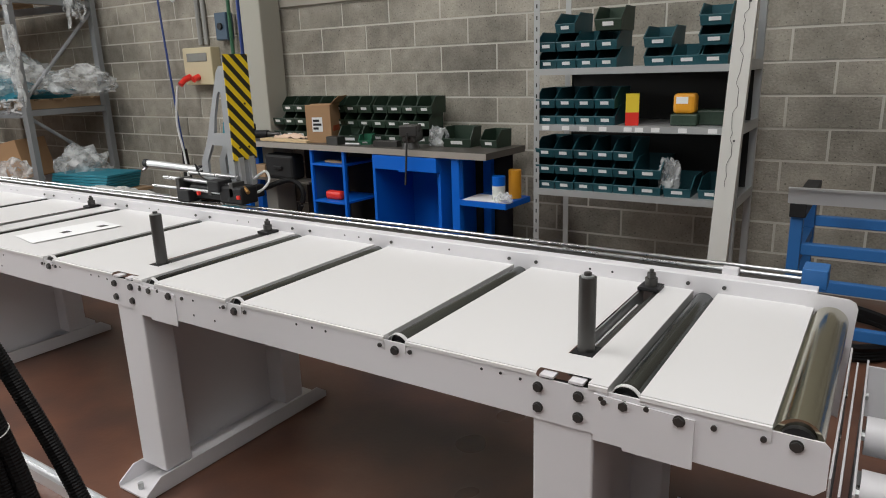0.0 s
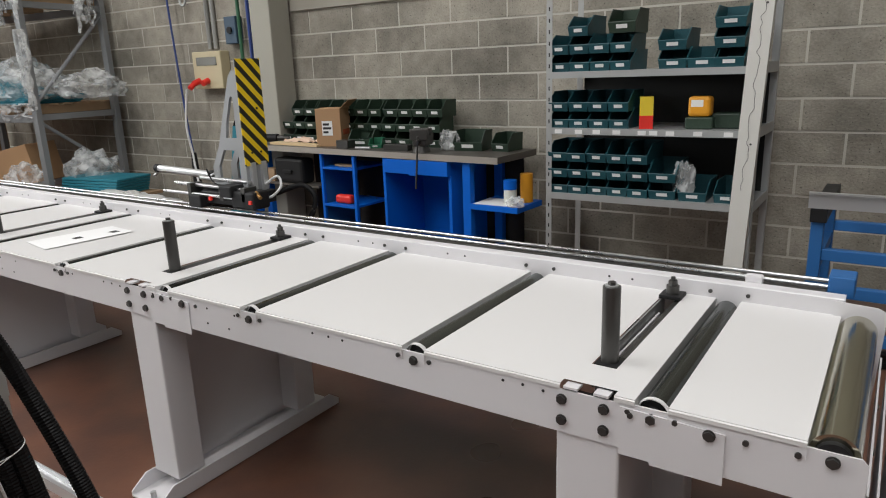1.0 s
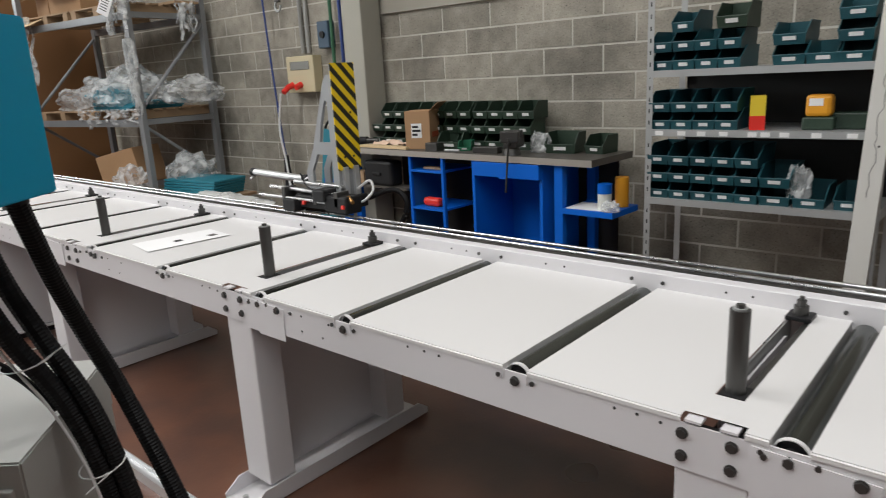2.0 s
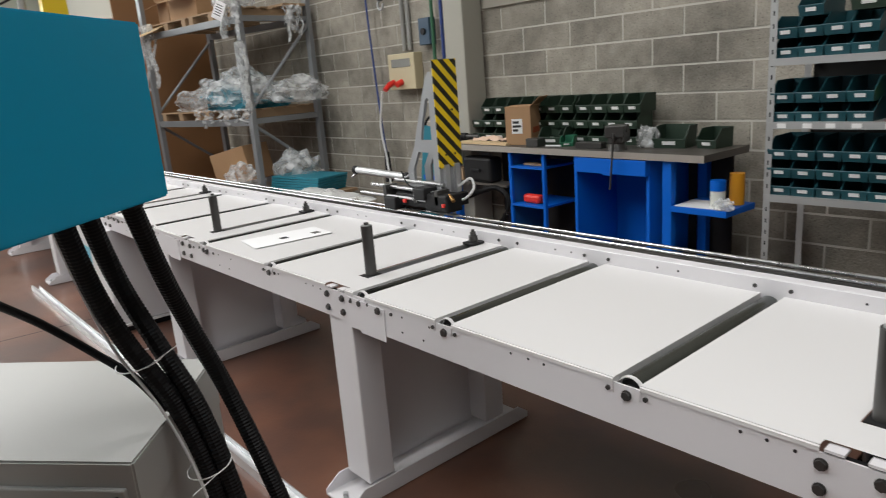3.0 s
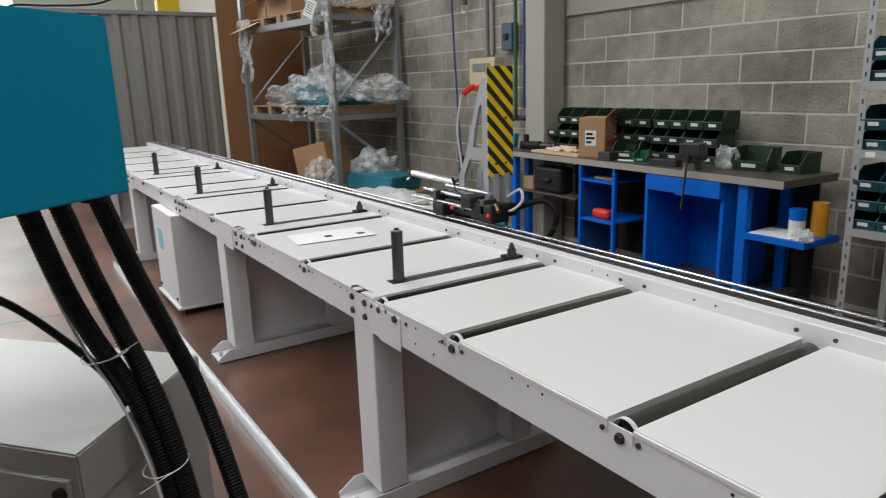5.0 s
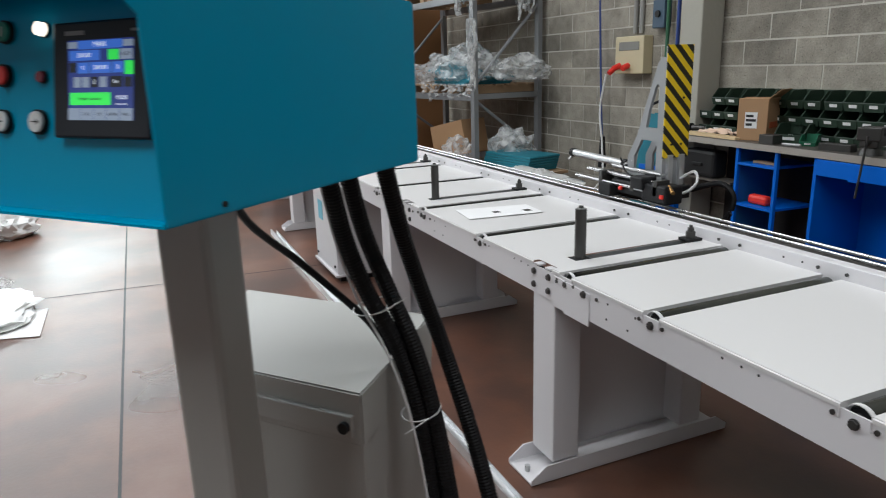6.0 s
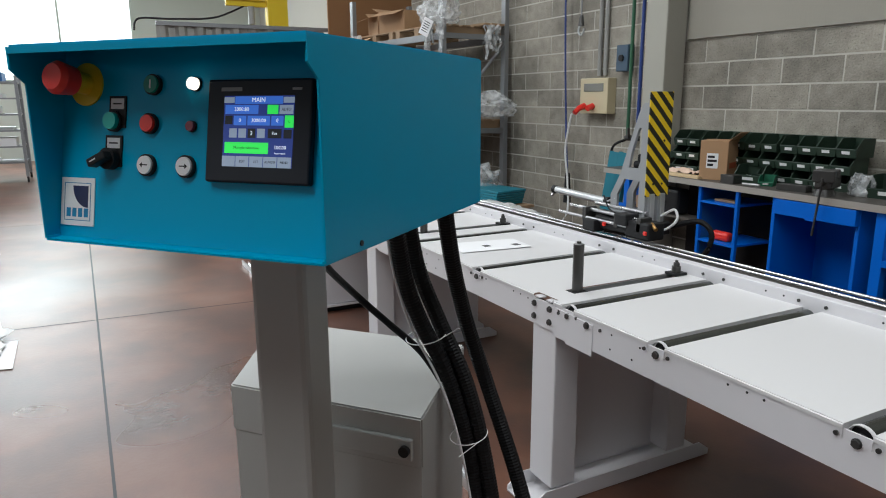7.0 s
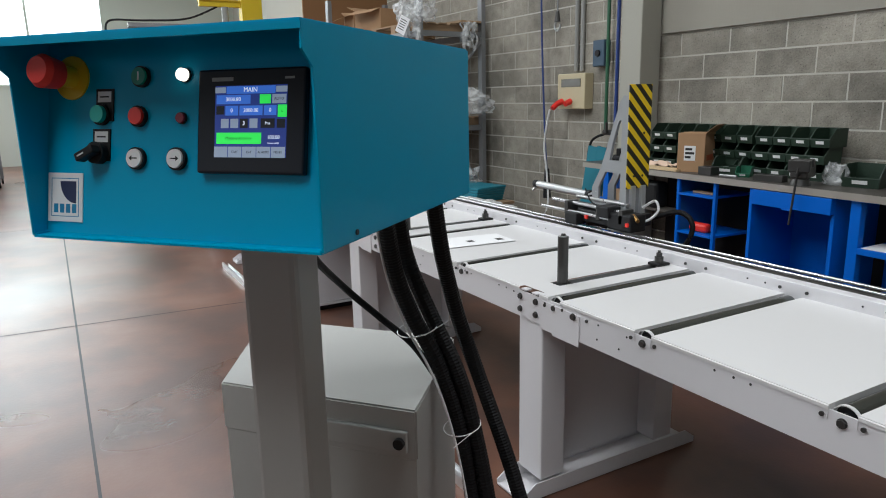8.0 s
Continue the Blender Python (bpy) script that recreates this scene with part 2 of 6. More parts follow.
# ---- mesh helpers ----
def box(bm, x0, x1, y0, y1, z0, z1, bevel=0.0):
    geo = bmesh.ops.create_cube(bm, size=1.0, matrix=Matrix.Translation(((x0 + x1) / 2, (y0 + y1) / 2, (z0 + z1) / 2)) @ Matrix.Diagonal((abs(x1 - x0), abs(y1 - y0), abs(z1 - z0), 1)))
    if bevel:
        edges = list({e for v in geo["verts"] for e in v.link_edges})
        bmesh.ops.bevel(bm, geom=edges, offset=bevel, segments=2, affect="EDGES", profile=0.5)
    return bm


def rod(bm, a, b, r, sides=16, r2=None):
    a, b = Vector(a), Vector(b)
    d = b - a
    m = Matrix.Translation((a + b) / 2) @ d.to_track_quat("Z", "Y").to_matrix().to_4x4()
    bmesh.ops.create_cone(bm, cap_ends=True, segments=sides, radius1=r, radius2=r if r2 is None else r2, depth=d.length, matrix=m)
    return bm


def smooth_line(points, per=8):
    pts = [Vector(p) for p in points]
    out = []
    for i in range(len(pts) - 1):
        p0, p1, p2, p3 = pts[max(i - 1, 0)], pts[i], pts[i + 1], pts[min(i + 2, len(pts) - 1)]
        for k in range(per):
            t = k / per
            out.append(0.5 * ((2 * p1) + (p2 - p0) * t + (2 * p0 - 5 * p1 + 4 * p2 - p3) * t * t + (3 * p1 - p0 - 3 * p2 + p3) * t ** 3))
    return out + [pts[-1]]


def tube(bm, points, r, sides=10, ribs=0.0, step=0.0035):
    """A tube along a smooth line; ribs: depth of its rings."""
    line = smooth_line(points)
    if ribs:
        dense, left = [line[0]], 0.0
        for a, b in zip(line[:-1], line[1:]):
            n = max(1, round((b - a).length / step))
            dense += [a.lerp(b, k / n) for k in range(1, n + 1)]
        line = dense
    rings = []
    for i, p in enumerate(line):
        d = (line[min(i + 1, len(line) - 1)] - line[max(i - 1, 0)]).normalized()
        s = d.cross(Vector((0.3, 0.2, 0.93))).normalized()
        u = s.cross(d)
        rad = r - (ribs if i % 2 else 0.0)
        rings.append([bm.verts.new(p + rad * (math.cos(a) * s + math.sin(a) * u)) for a in (2 * math.pi * k / sides for k in range(sides))])
    for a, b in zip(rings[:-1], rings[1:]):
        for k in range(sides):
            bm.faces.new((a[k], a[(k + 1) % sides], b[(k + 1) % sides], b[k]))
    bm.faces.new(rings[0][::-1])
    bm.faces.new(rings[-1])
    return bm


def prism(bm, outline, axis, lo, hi):
    """An outline of two coordinates pushed along the third axis."""
    def at(p, v):
        return {"x": (v, p[0], p[1]), "y": (p[0], v, p[1]), "z": (p[0], p[1], v)}[axis]
    a = [bm.verts.new(at(p, lo)) for p in outline]
    b = [bm.verts.new(at(p, hi)) for p in outline]
    bm.faces.new(a)
    bm.faces.new(b)
    for i in range(len(a)):
        j = (i + 1) % len(a)
        bm.faces.new((a[i], a[j], b[j], b[i]))
    return bm


def mesh_of(bm, name, mat, smooth=False):
    bmesh.ops.recalc_face_normals(bm, faces=bm.faces)
    me = bpy.data.meshes.new(name)
    bm.to_mesh(me)
    bm.free()
    me.materials.append(mat)
    if smooth:
        me.polygons.foreach_set("use_smooth", [True] * len(me.polygons))
        me.set_sharp_from_angle(angle=radians(40))
    return me


def part(name, bm, mat, parent=None, label="", smooth=False):
    ob = new(name, mesh_of(bm, name, mat, smooth))
    ob.parent = parent
    if label:
        tagged(ob, label)
    return ob


def thing(name, label, category, group="", kind="", m=None):
    ob = new(name)
    ob.empty_display_size = 0.05
    if m is not None:
        ob.matrix_world = m
    return tagged(ob, label, category, group, kind)


def solid(name, bm, mat, label, category="", group="", kind="", m=None, smooth=False):
    ob = part(name, bm, mat, None, "", smooth)
    if m is not None:
        ob.matrix_world = m
    return tagged(ob, label, category, group, kind)


def B(*a, **k):
    return box(bmesh.new(), *a, **k)


def R(*a, **k):
    return rod(bmesh.new(), *a, **k)


# ---- the hall ----
WALL_Y = 3.8
COURSE, BLOCK_L = 0.219, 0.553
Z0 = 1.567 - 8 * COURSE
solid("floor", B(-22, 6, -16, WALL_Y + 0.3, -0.2, 0), FLOOR, "sealed red-brown concrete floor with saw-cut joints", kind="structure")
wall = solid("wall_north", B(-22, 6, WALL_Y + 0.004, WALL_Y + 0.3, 0, ROOF), MORTAR, "grey concrete block wall with pale mortar joints", kind="structure")
solid("wall_west", B(-22.3, -22, -16, WALL_Y + 0.3, 0, ROOF), HALL_WALL, "pale green plastered far wall", kind="structure")
# unseen south and east walls, coloured dark to hold back bounced light
solid("wall_south", B(-22, 6, -16.3, -16, 0, ROOF), UNSEEN_WALL, "unseen wall behind the camera, darkened to cut bounce light", kind="structure")
solid("wall_east", B(6, 6.3, -16, WALL_Y + 0.3, 0, ROOF), UNSEEN_WALL, "unseen wall behind the table end, darkened to cut bounce light", kind="structure")


def roof():
    bm = bmesh.new()
    xs = [-22.0]
    for sx, sy, w, l in sorted(SKYLIGHTS):
        box(bm, xs[-1], sx - w / 2, -16, WALL_Y + 0.3, ROOF, ROOF + 0.2)
        box(bm, sx - w / 2, sx + w / 2, -16, sy - l / 2, ROOF, ROOF + 0.2)
        box(bm, sx - w / 2, sx + w / 2, sy + l / 2, WALL_Y + 0.3, ROOF, ROOF + 0.2)
        xs.append(sx + w / 2)
    box(bm, xs[-1], 6.3, -16, WALL_Y + 0.3, ROOF, ROOF + 0.2)
    solid("ceiling", bm, ROOF_GREY, "grey roof panels with long skylights", kind="structure")


roof()

# concrete beam over the blocks and the pillar
solid("beam", B(-4.18, 6, WALL_Y - 0.03, WALL_Y + 0.003, 2.23, 3.3, bevel=0.004), BEAM, "stained concrete ring beam above the blocks", kind="structure")
pillar = solid("pillar", B(-4.47, -4.19, 3.50, WALL_Y - 0.032, 0, ROOF, bevel=0.012), CONCRETE, "square bare concrete pillar against the wall", kind="structure")

# saw-cut joints of the floor
for a, b in (((-14, -1.67), (2.0, -1.597)), ((-5.57, -12), (-4.535, 3.6)), ((-10.6, -12), (-9.57, 3.6))):
    d = (Vector((*b, 0)) - Vector((*a, 0))).normalized()
    s = d.cross(Vector((0, 0, 1))) * 0.007
    bm = bmesh.new()
    vs = [bm.verts.new((p[0] + q * s.x, p[1] + q * s.y, 0.0015)) for p, q in ((a, -1), (b, -1), (b, 1), (a, 1))]
    bm.faces.new(vs)
    solid("floor_joint", bm, INK, "narrow dark saw-cut joint in the floor", kind="structure")

# ---- roller table ----
TOP = 0.893
TX0, TX1 = -9.6, 1.056
table = thing("roller_table", "long light grey powder-coated roller table on sheet-metal trestles", "roller table")
RX = [0.646, 0.0, -0.66, -1.12, -1.81, -2.52, -3.29, -4.03, -4.76, -5.5, -6.2, -7.0, -7.8, -8.6]
POSTS = [0.487, -1.285, -2.735, -4.25, -5.8]
LEGS = [0.496, -1.277, -3.18, -6.3, -8.2]
NOTCHES = [0.496, -1.277, -2.745, -4.2, -6.3, -8.2]
SLOT0, SLOT1, REAR = 0.135, 0.745, 0.785


def sheets():
    edges = [TX1 - 0.105] + RX + [TX0]
    for i in range(len(edges) - 1):
        x1 = edges[i] - (0.037 if i else 0.0)
        x0 = edges[i + 1] + 0.037
        cuts = {x0, x1}
        for p in POSTS:
            cuts |= {x for x in (p - 0.032, p + 0.032) if x0 < x < x1}
        for c in NOTCHES:
            cuts |= {x for x in (c - 0.066, c + 0.066) if x0 < x < x1}
        xs, ys = sorted(cuts), [-0.003, 0.024, SLOT0, SLOT1 + 0.03, REAR]
        bm = bmesh.new()
        grid = {}

        def v(x, y, z=TOP):
            if (x, y, z) not in grid:
                grid[(x, y, z)] = bm.verts.new((x, y, z))
            return grid[(x, y, z)]

        for xa, xb in zip(xs[:-1], xs[1:]):
            mid = (xa + xb) / 2
            notch = any(abs(mid - c) < 0.066 for c in NOTCHES)
            slot = any(abs(mid - p) < 0.032 for p in POSTS)
            for j in range(4):
                if (j == 0 and notch) or (j == 2 and slot):
                    continue
                bm.faces.new((v(xa, ys[j]), v(xb, ys[j]), v(xb, ys[j + 1]), v(xa, ys[j + 1])))
            if not notch:
                bm.faces.new((v(xa, ys[0]), v(xa, ys[0], TOP - 0.014), v(xb, ys[0], TOP - 0.014), v(xb, ys[0])))
        for x in (x0, x1):
            for j in range(1 if any(abs(x - c) < 0.07 for c in NOTCHES) else 0, 4):
                bm.faces.new((v(x, ys[j]), v(x, ys[j + 1]), v(x, ys[j + 1], TOP - 0.04), v(x, ys[j], TOP - 0.04)))
        bmesh.ops.recalc_face_normals(bm, faces=bm.faces)
        front = [e for e in bm.edges if all(abs(q.co.y + 0.003) < 1e-5 and abs(q.co.z - TOP) < 1e-5 for q in e.verts)]
        bmesh.ops.bevel(bm, geom=front, offset=0.004, segments=3, affect="EDGES")
        part("top_sheet", bm, PAINT_TOP, table)


sheets()


def skirt():
    bm = bmesh.new()
    z0, z1 = 0.765, TOP - 0.013
    cuts = sorted(NOTCHES)
    x = TX0
    for c in cuts:
        box(bm, x, c - 0.068, 0.0, 0.005, z0, z1)
        box(bm, c - 0.068, c + 0.068, 0.0, 0.005, z0, z1 - 0.004)
        x = c + 0.068
    # the last stretch has a rounded lower corner at the table's end
    out = [(x, z0), (TX1 - 0.02, z0 - 0.005), (TX1, z0 + 0.015), (TX1, z1 - 0.012), (TX1 - 0.012, z1), (x, z1)]
    prism(bm, out, "y", 0.0, 0.005)
    box(bm, TX0, TX1 - 0.02, 0.005, 0.03, z0, z0 + 0.004)
    part("front_skirt", bm, PAINT, table)
    bm = bmesh.new()
    zt = TOP + 0.05
    prism(bm, [(REAR, 0.78), (REAR + 0.005, 0.78), (REAR + 0.005, zt - 0.004), (REAR + 0.045, zt - 0.004), (REAR + 0.045, 0.80), (REAR + 0.05, 0.80), (REAR + 0.05, zt), (REAR + 0.003, zt), (REAR, zt - 0.003)], "x", TX0, TX1 - 0.10)
    part("rear_fence", bm, PAINT, table)
    # rounded end cheek behind the last roller
    bm = bmesh.new()
    out = [(0.93, 0.60), (1.045, 0.56), (1.062, TOP + 0.012), (1.055, TOP + 0.03), (1.038, TOP + 0.038), (0.93, TOP + 0.044)]
    prism(bm, out, "y", REAR - 0.006, REAR - 0.001)
    part("end_cheek", bm, PAINT, table)
    part("end_plate", B(1.057, 1.062, 0.03, REAR - 0.007, 0.52, 0.79, bevel=0.001), PAINT, table)
    for y in (0.28, 0.52):
        part("end_screw", R((1.0615, y, 0.755), (1.066, y, 0.755), 0.008, 10), STEEL_DARK, table)
    for c in LEGS:
        # stepped joint plate beside each trestle
        bm = bmesh.new()
        prism(bm, [(c + 0.081, 0.752), (c + 0.15, 0.752), (c + 0.152, 0.744), (c + 0.306, 0.744), (c + 0.306, TOP - 0.03), (c + 0.081, TOP - 0.022)], "y", -0.004, -0.0005)
        part("joint_plate", bm, PAINT, table)
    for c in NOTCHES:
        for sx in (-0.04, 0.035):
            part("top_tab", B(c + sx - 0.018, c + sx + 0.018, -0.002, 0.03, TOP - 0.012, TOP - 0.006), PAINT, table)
        # black strip paints the shadow inside the notch
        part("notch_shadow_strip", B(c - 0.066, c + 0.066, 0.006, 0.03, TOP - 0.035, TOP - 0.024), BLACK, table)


skirt()

hexa = R((0, 0.0, 0), (0, -0.009, 0), 0.0115, 6)
rod(hexa, (0, 0, 0), (0, -0.003, 0), 0.0135, 16)
BOLT = mesh_of(hexa, "bolt", STEEL_DARK)
small = R((0, 0, 0), (0, -0.005, 0), 0.0065, 10)
SCREW = mesh_of(small, "screw", STEEL_DARK)
HOLE = mesh_of(R((0, 0, 0), (0, -0.0012, 0), 0.004, 10), "hole", INK)


def put(name, me, x, y, z, parent=table, rz=0.0):
    ob = new(name, me)
    ob.parent = parent
    ob.matrix_basis = pose(x, y, z, 0, 0, rz)
    return ob


def skirt_bolts():
    for x in RX + [0.997]:
        put("bolt", BOLT, x, 0.0, 0.86 - (0.004 if x in RX else 0))
        if x != 0.997:
            put("screw", SCREW, x - 0.052, 0.0, 0.862)
            put("screw", SCREW, x + 0.052, 0.0, 0.862)
        # screws flanking the roller on the fence
        for s in (-0.055, 0.055):
            if x + s < 0.95:
                put("screw", SCREW, x + s, REAR, 0.914)
    put("screw", SCREW, 0.937, 0.0, 0.858)
    for c in NOTCHES:
        for sx in (-0.062, 0.042):
            for z in (0.852, 0.798):
                put("bolt", BOLT, c + sx, 0.0, z)
        put("screw", SCREW, c + 0.105, -0.004, 0.855)
        put("bolt", BOLT, c + 0.274, -0.004, 0.854)
        put("screw", SCREW, c + 0.345, 0.0, 0.856)
        for sx, z in ((0.405, 0.858), (0.40, 0.803), (0.51, 0.802), (0.545, 0.856), (0.90, 0.863), (0.965, 0.864), (1.02, 0.863), (-0.22, 0.863), (-0.165, 0.864), (-0.11, 0.861)):
            if c + sx < 0.85:
                put("screw_hole", HOLE, c + sx, 0.0, z)
    # tapped holes along the fence
    for x in RX:
        for sx in (0.26, 0.34):
            if x + sx < 0.9:
                put("screw_hole", HOLE, x + sx, REAR, 0.916)


skirt_bolts()


def rollers():
    bm = R((0, 0.028, 0), (0, 0.764, 0), 0.0335, 28)
    body = mesh_of(bm, "roller", ROLL_DARK, True)
    bm = bmesh.new()
    rod(bm, (0, 0.006, 0), (0, 0.03, 0), 0.016, 12)
    rod(bm, (0, 0.02, 0), (0, 0.029, 0), 0.028, 18)
    core = mesh_of(bm, "axle", BLACK, True)
    ring = bmesh.new()
    n = 14
    for k in range(n):
        a0, a1 = math.pi * k / n, math.pi * (k + 1) / n
        q = []
        for y in (0.012, 0.024):
            for a in (a0, a1):
                for r in (0.0345, 0.037):
                    q.append(ring.verts.new((r * math.cos(a), y, r * math.sin(a))))
        for f in ((0, 1, 3, 2), (4, 5, 7, 6), (0, 2, 6, 4), (1, 3, 7, 5)):
            ring.faces.new([q[i] for i in f])
    bmesh.ops.remove_doubles(ring, verts=ring.verts, dist=1e-5)
    rim = mesh_of(ring, "roller_rim", PAINT_TOP, True)
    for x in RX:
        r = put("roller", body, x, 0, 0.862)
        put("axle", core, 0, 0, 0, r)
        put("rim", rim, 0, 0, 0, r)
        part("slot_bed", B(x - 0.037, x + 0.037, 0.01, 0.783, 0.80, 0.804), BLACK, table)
    # thick roller at the table's end
    bm = R((0, 0.02, 0), (0, 0.758, 0), 0.047, 40)
    end = part("end_roller", bm, ZINC_ROLL, table, "thick zinc-plated end roller", True)
    end.location = (0.997, 0, 0.862)
    part("axle", R((0, 0.004, 0), (0, 0.0215, 0), 0.034, 24), BLACK, end, smooth=True)
    # black filler paints the shade in the gap beside the end roller
    part("slot_shadow", B(-0.061, -0.053, 0.02, 0.78, -0.06, 0.015), BLACK, end)


rollers()


def trestle():
    t = thing("trestle", "", "")
    bm = bmesh.new()
    box(bm, -0.079, 0.079, 0.006, 0.13, 0.075, 0.80, bevel=0.006)
    part("front_leg", bm, PAINT, t)
    bm = bmesh.new()
    box(bm, -0.079, 0.079, 0.66, 0.775, 0.075, 0.80, bevel=0.006)
    part("rear_leg", bm, PAINT, t)
    part("side_panel", B(-0.03, -0.024, 0.13, 0.66, 0.075, 0.86), PAINT, t)
    bm = bmesh.new()
    box(bm, -0.093, 0.093, -0.10, 0.92, 0.006, 0.014)
    out = [(-0.10, 0.014), (-0.10, 0.03), (-0.03, 0.078), (0.86, 0.078), (0.92, 0.035), (0.92, 0.014)]
    prism(bm, out, "x", 0.089, 0.094)
    prism(bm, out, "x", -0.094, -0.089)
    part("foot", bm, PAINT, t)
    part("foot_bolt", R((0, -0.065, 0.0), (0, -0.065, 0.04), 0.011, 10), GALV, t)
    part("foot_pad", R((0, -0.065, 0.0), (0, -0.065, 0.006), 0.03, 16), GALV, t)
    return t


first = trestle()
first.name = "trestle"
first.parent = table
first.location = (LEGS[0], 0, 0)
for x in LEGS[1:]:
    t = copy_thing(first, pose(x, 0, 0))
    t.parent = table


def guide_posts():
    for x in POSTS:
        # slot with guide bars under the sheet
        bm = bmesh.new()
        box(bm, x - 0.032, x + 0.032, SLOT0, SLOT1 + 0.03, 0.805, 0.81)
        part("slot_floor", bm, BLACK, table)
        part("guide_bar", B(x + 0.012, x + 0.03, SLOT0 + 0.03, SLOT1, 0.845, TOP - 0.006, bevel=0.002), STEEL_DARK, table)
        part("slot_side", B(x - 0.031, x - 0.026, SLOT0, SLOT1, 0.83, TOP - 0.004), GALV, table)
        p = thing("guide_post", "dark steel upright guide roller standing in its table slot", "guide roller", "guide rollers along the table")
        p.location = (x, 0.175, TOP - 0.006)
        part("roller", R((0, 0, 0.006), (0, 0, 0.203), 0.0225, 24), STEEL_DARK, p, smooth=True)
        part("cap", R((0, 0, 0.203), (0, 0, 0.207), 0.017, 20), GALV, p, smooth=True)
        part("nut", R((0, 0, 0.206), (0, 0, 0.215), 0.010, 6), STEEL_DARK, p)
        part("base_plate", B(-0.03, 0.034, -0.035, 0.035, -0.006, 0.006, bevel=0.002), BLACK, p)
        c = thing("clamp_block", "dark steel clamp block with a hex nut at the slot end", "clamp", "clamps along the table")
        c.location = (x, SLOT1 - 0.01, TOP)
        part("block", B(-0.034, 0.034, -0.035, 0.035, 0.0, 0.012, bevel=0.002), BLACK, c)
        part("spacer", R((0, 0, 0.012), (0, 0, 0.038), 0.02, 18), STEEL_DARK, c, smooth=True)
        part("nut", R((0, 0, 0.038), (0, 0, 0.055), 0.014, 6), STEEL_DARK, c)
        part("stud", R((0, 0, 0.055), (0, 0, 0.066), 0.007, 10), STEEL_DARK, c, smooth=True)


guide_posts()

# chrome rails behind the fence
rail = thing("stop_rail", "bright ground steel rails on a beam behind the table", "guide rail")
part("beam", B(TX0, 0.90, 0.845, 0.95, 0.80, 0.925, bevel=0.003), STEEL_DARK, rail)
part("rail_bar", R((TX0, 0.868, 0.952), (0.93, 0.868, 0.950), 0.007, 16), CHROME, rail, smooth=True)
part("rail_bar", R((TX0, 0.932, 0.952), (0.93, 0.932, 0.950), 0.007, 16), CHROME, rail, smooth=True)
part("end_block", B(0.905, 0.975, 0.85, 0.94, 0.926, 0.988, bevel=0.004), BLUE_DULL, rail, "dark blue end block")
part("support", B(0.68, 0.73, 0.836, 0.862, 0.90, 0.966, bevel=0.004), PAINT, rail)

# paper on the table
bm = bmesh.new()
vs = [bm.verts.new(p) for p in ((-2.36, 0.13, TOP + 0.004), (-2.12, 0.095, TOP + 0.004), (-2.075, 0.50, TOP + 0.005), (-2.30, 0.525, TOP + 0.004))]
bm.faces.new(vs)
sheet = solid("paper_sheet", bm, PAPER, "white printed sheets taped flat on the table", "paper")
mod = sheet.modifiers.new("thick", "SOLIDIFY")
mod.thickness = 0.001
part("printed_bar", B(-2.22, -2.18, 0.27, 0.31, TOP + 0.0056, TOP + 0.006), INK, sheet)
part("printed_bar", B(-2.18, -2.135, 0.43, 0.47, TOP + 0.0056, TOP + 0.0062), STEEL_DARK, sheet)


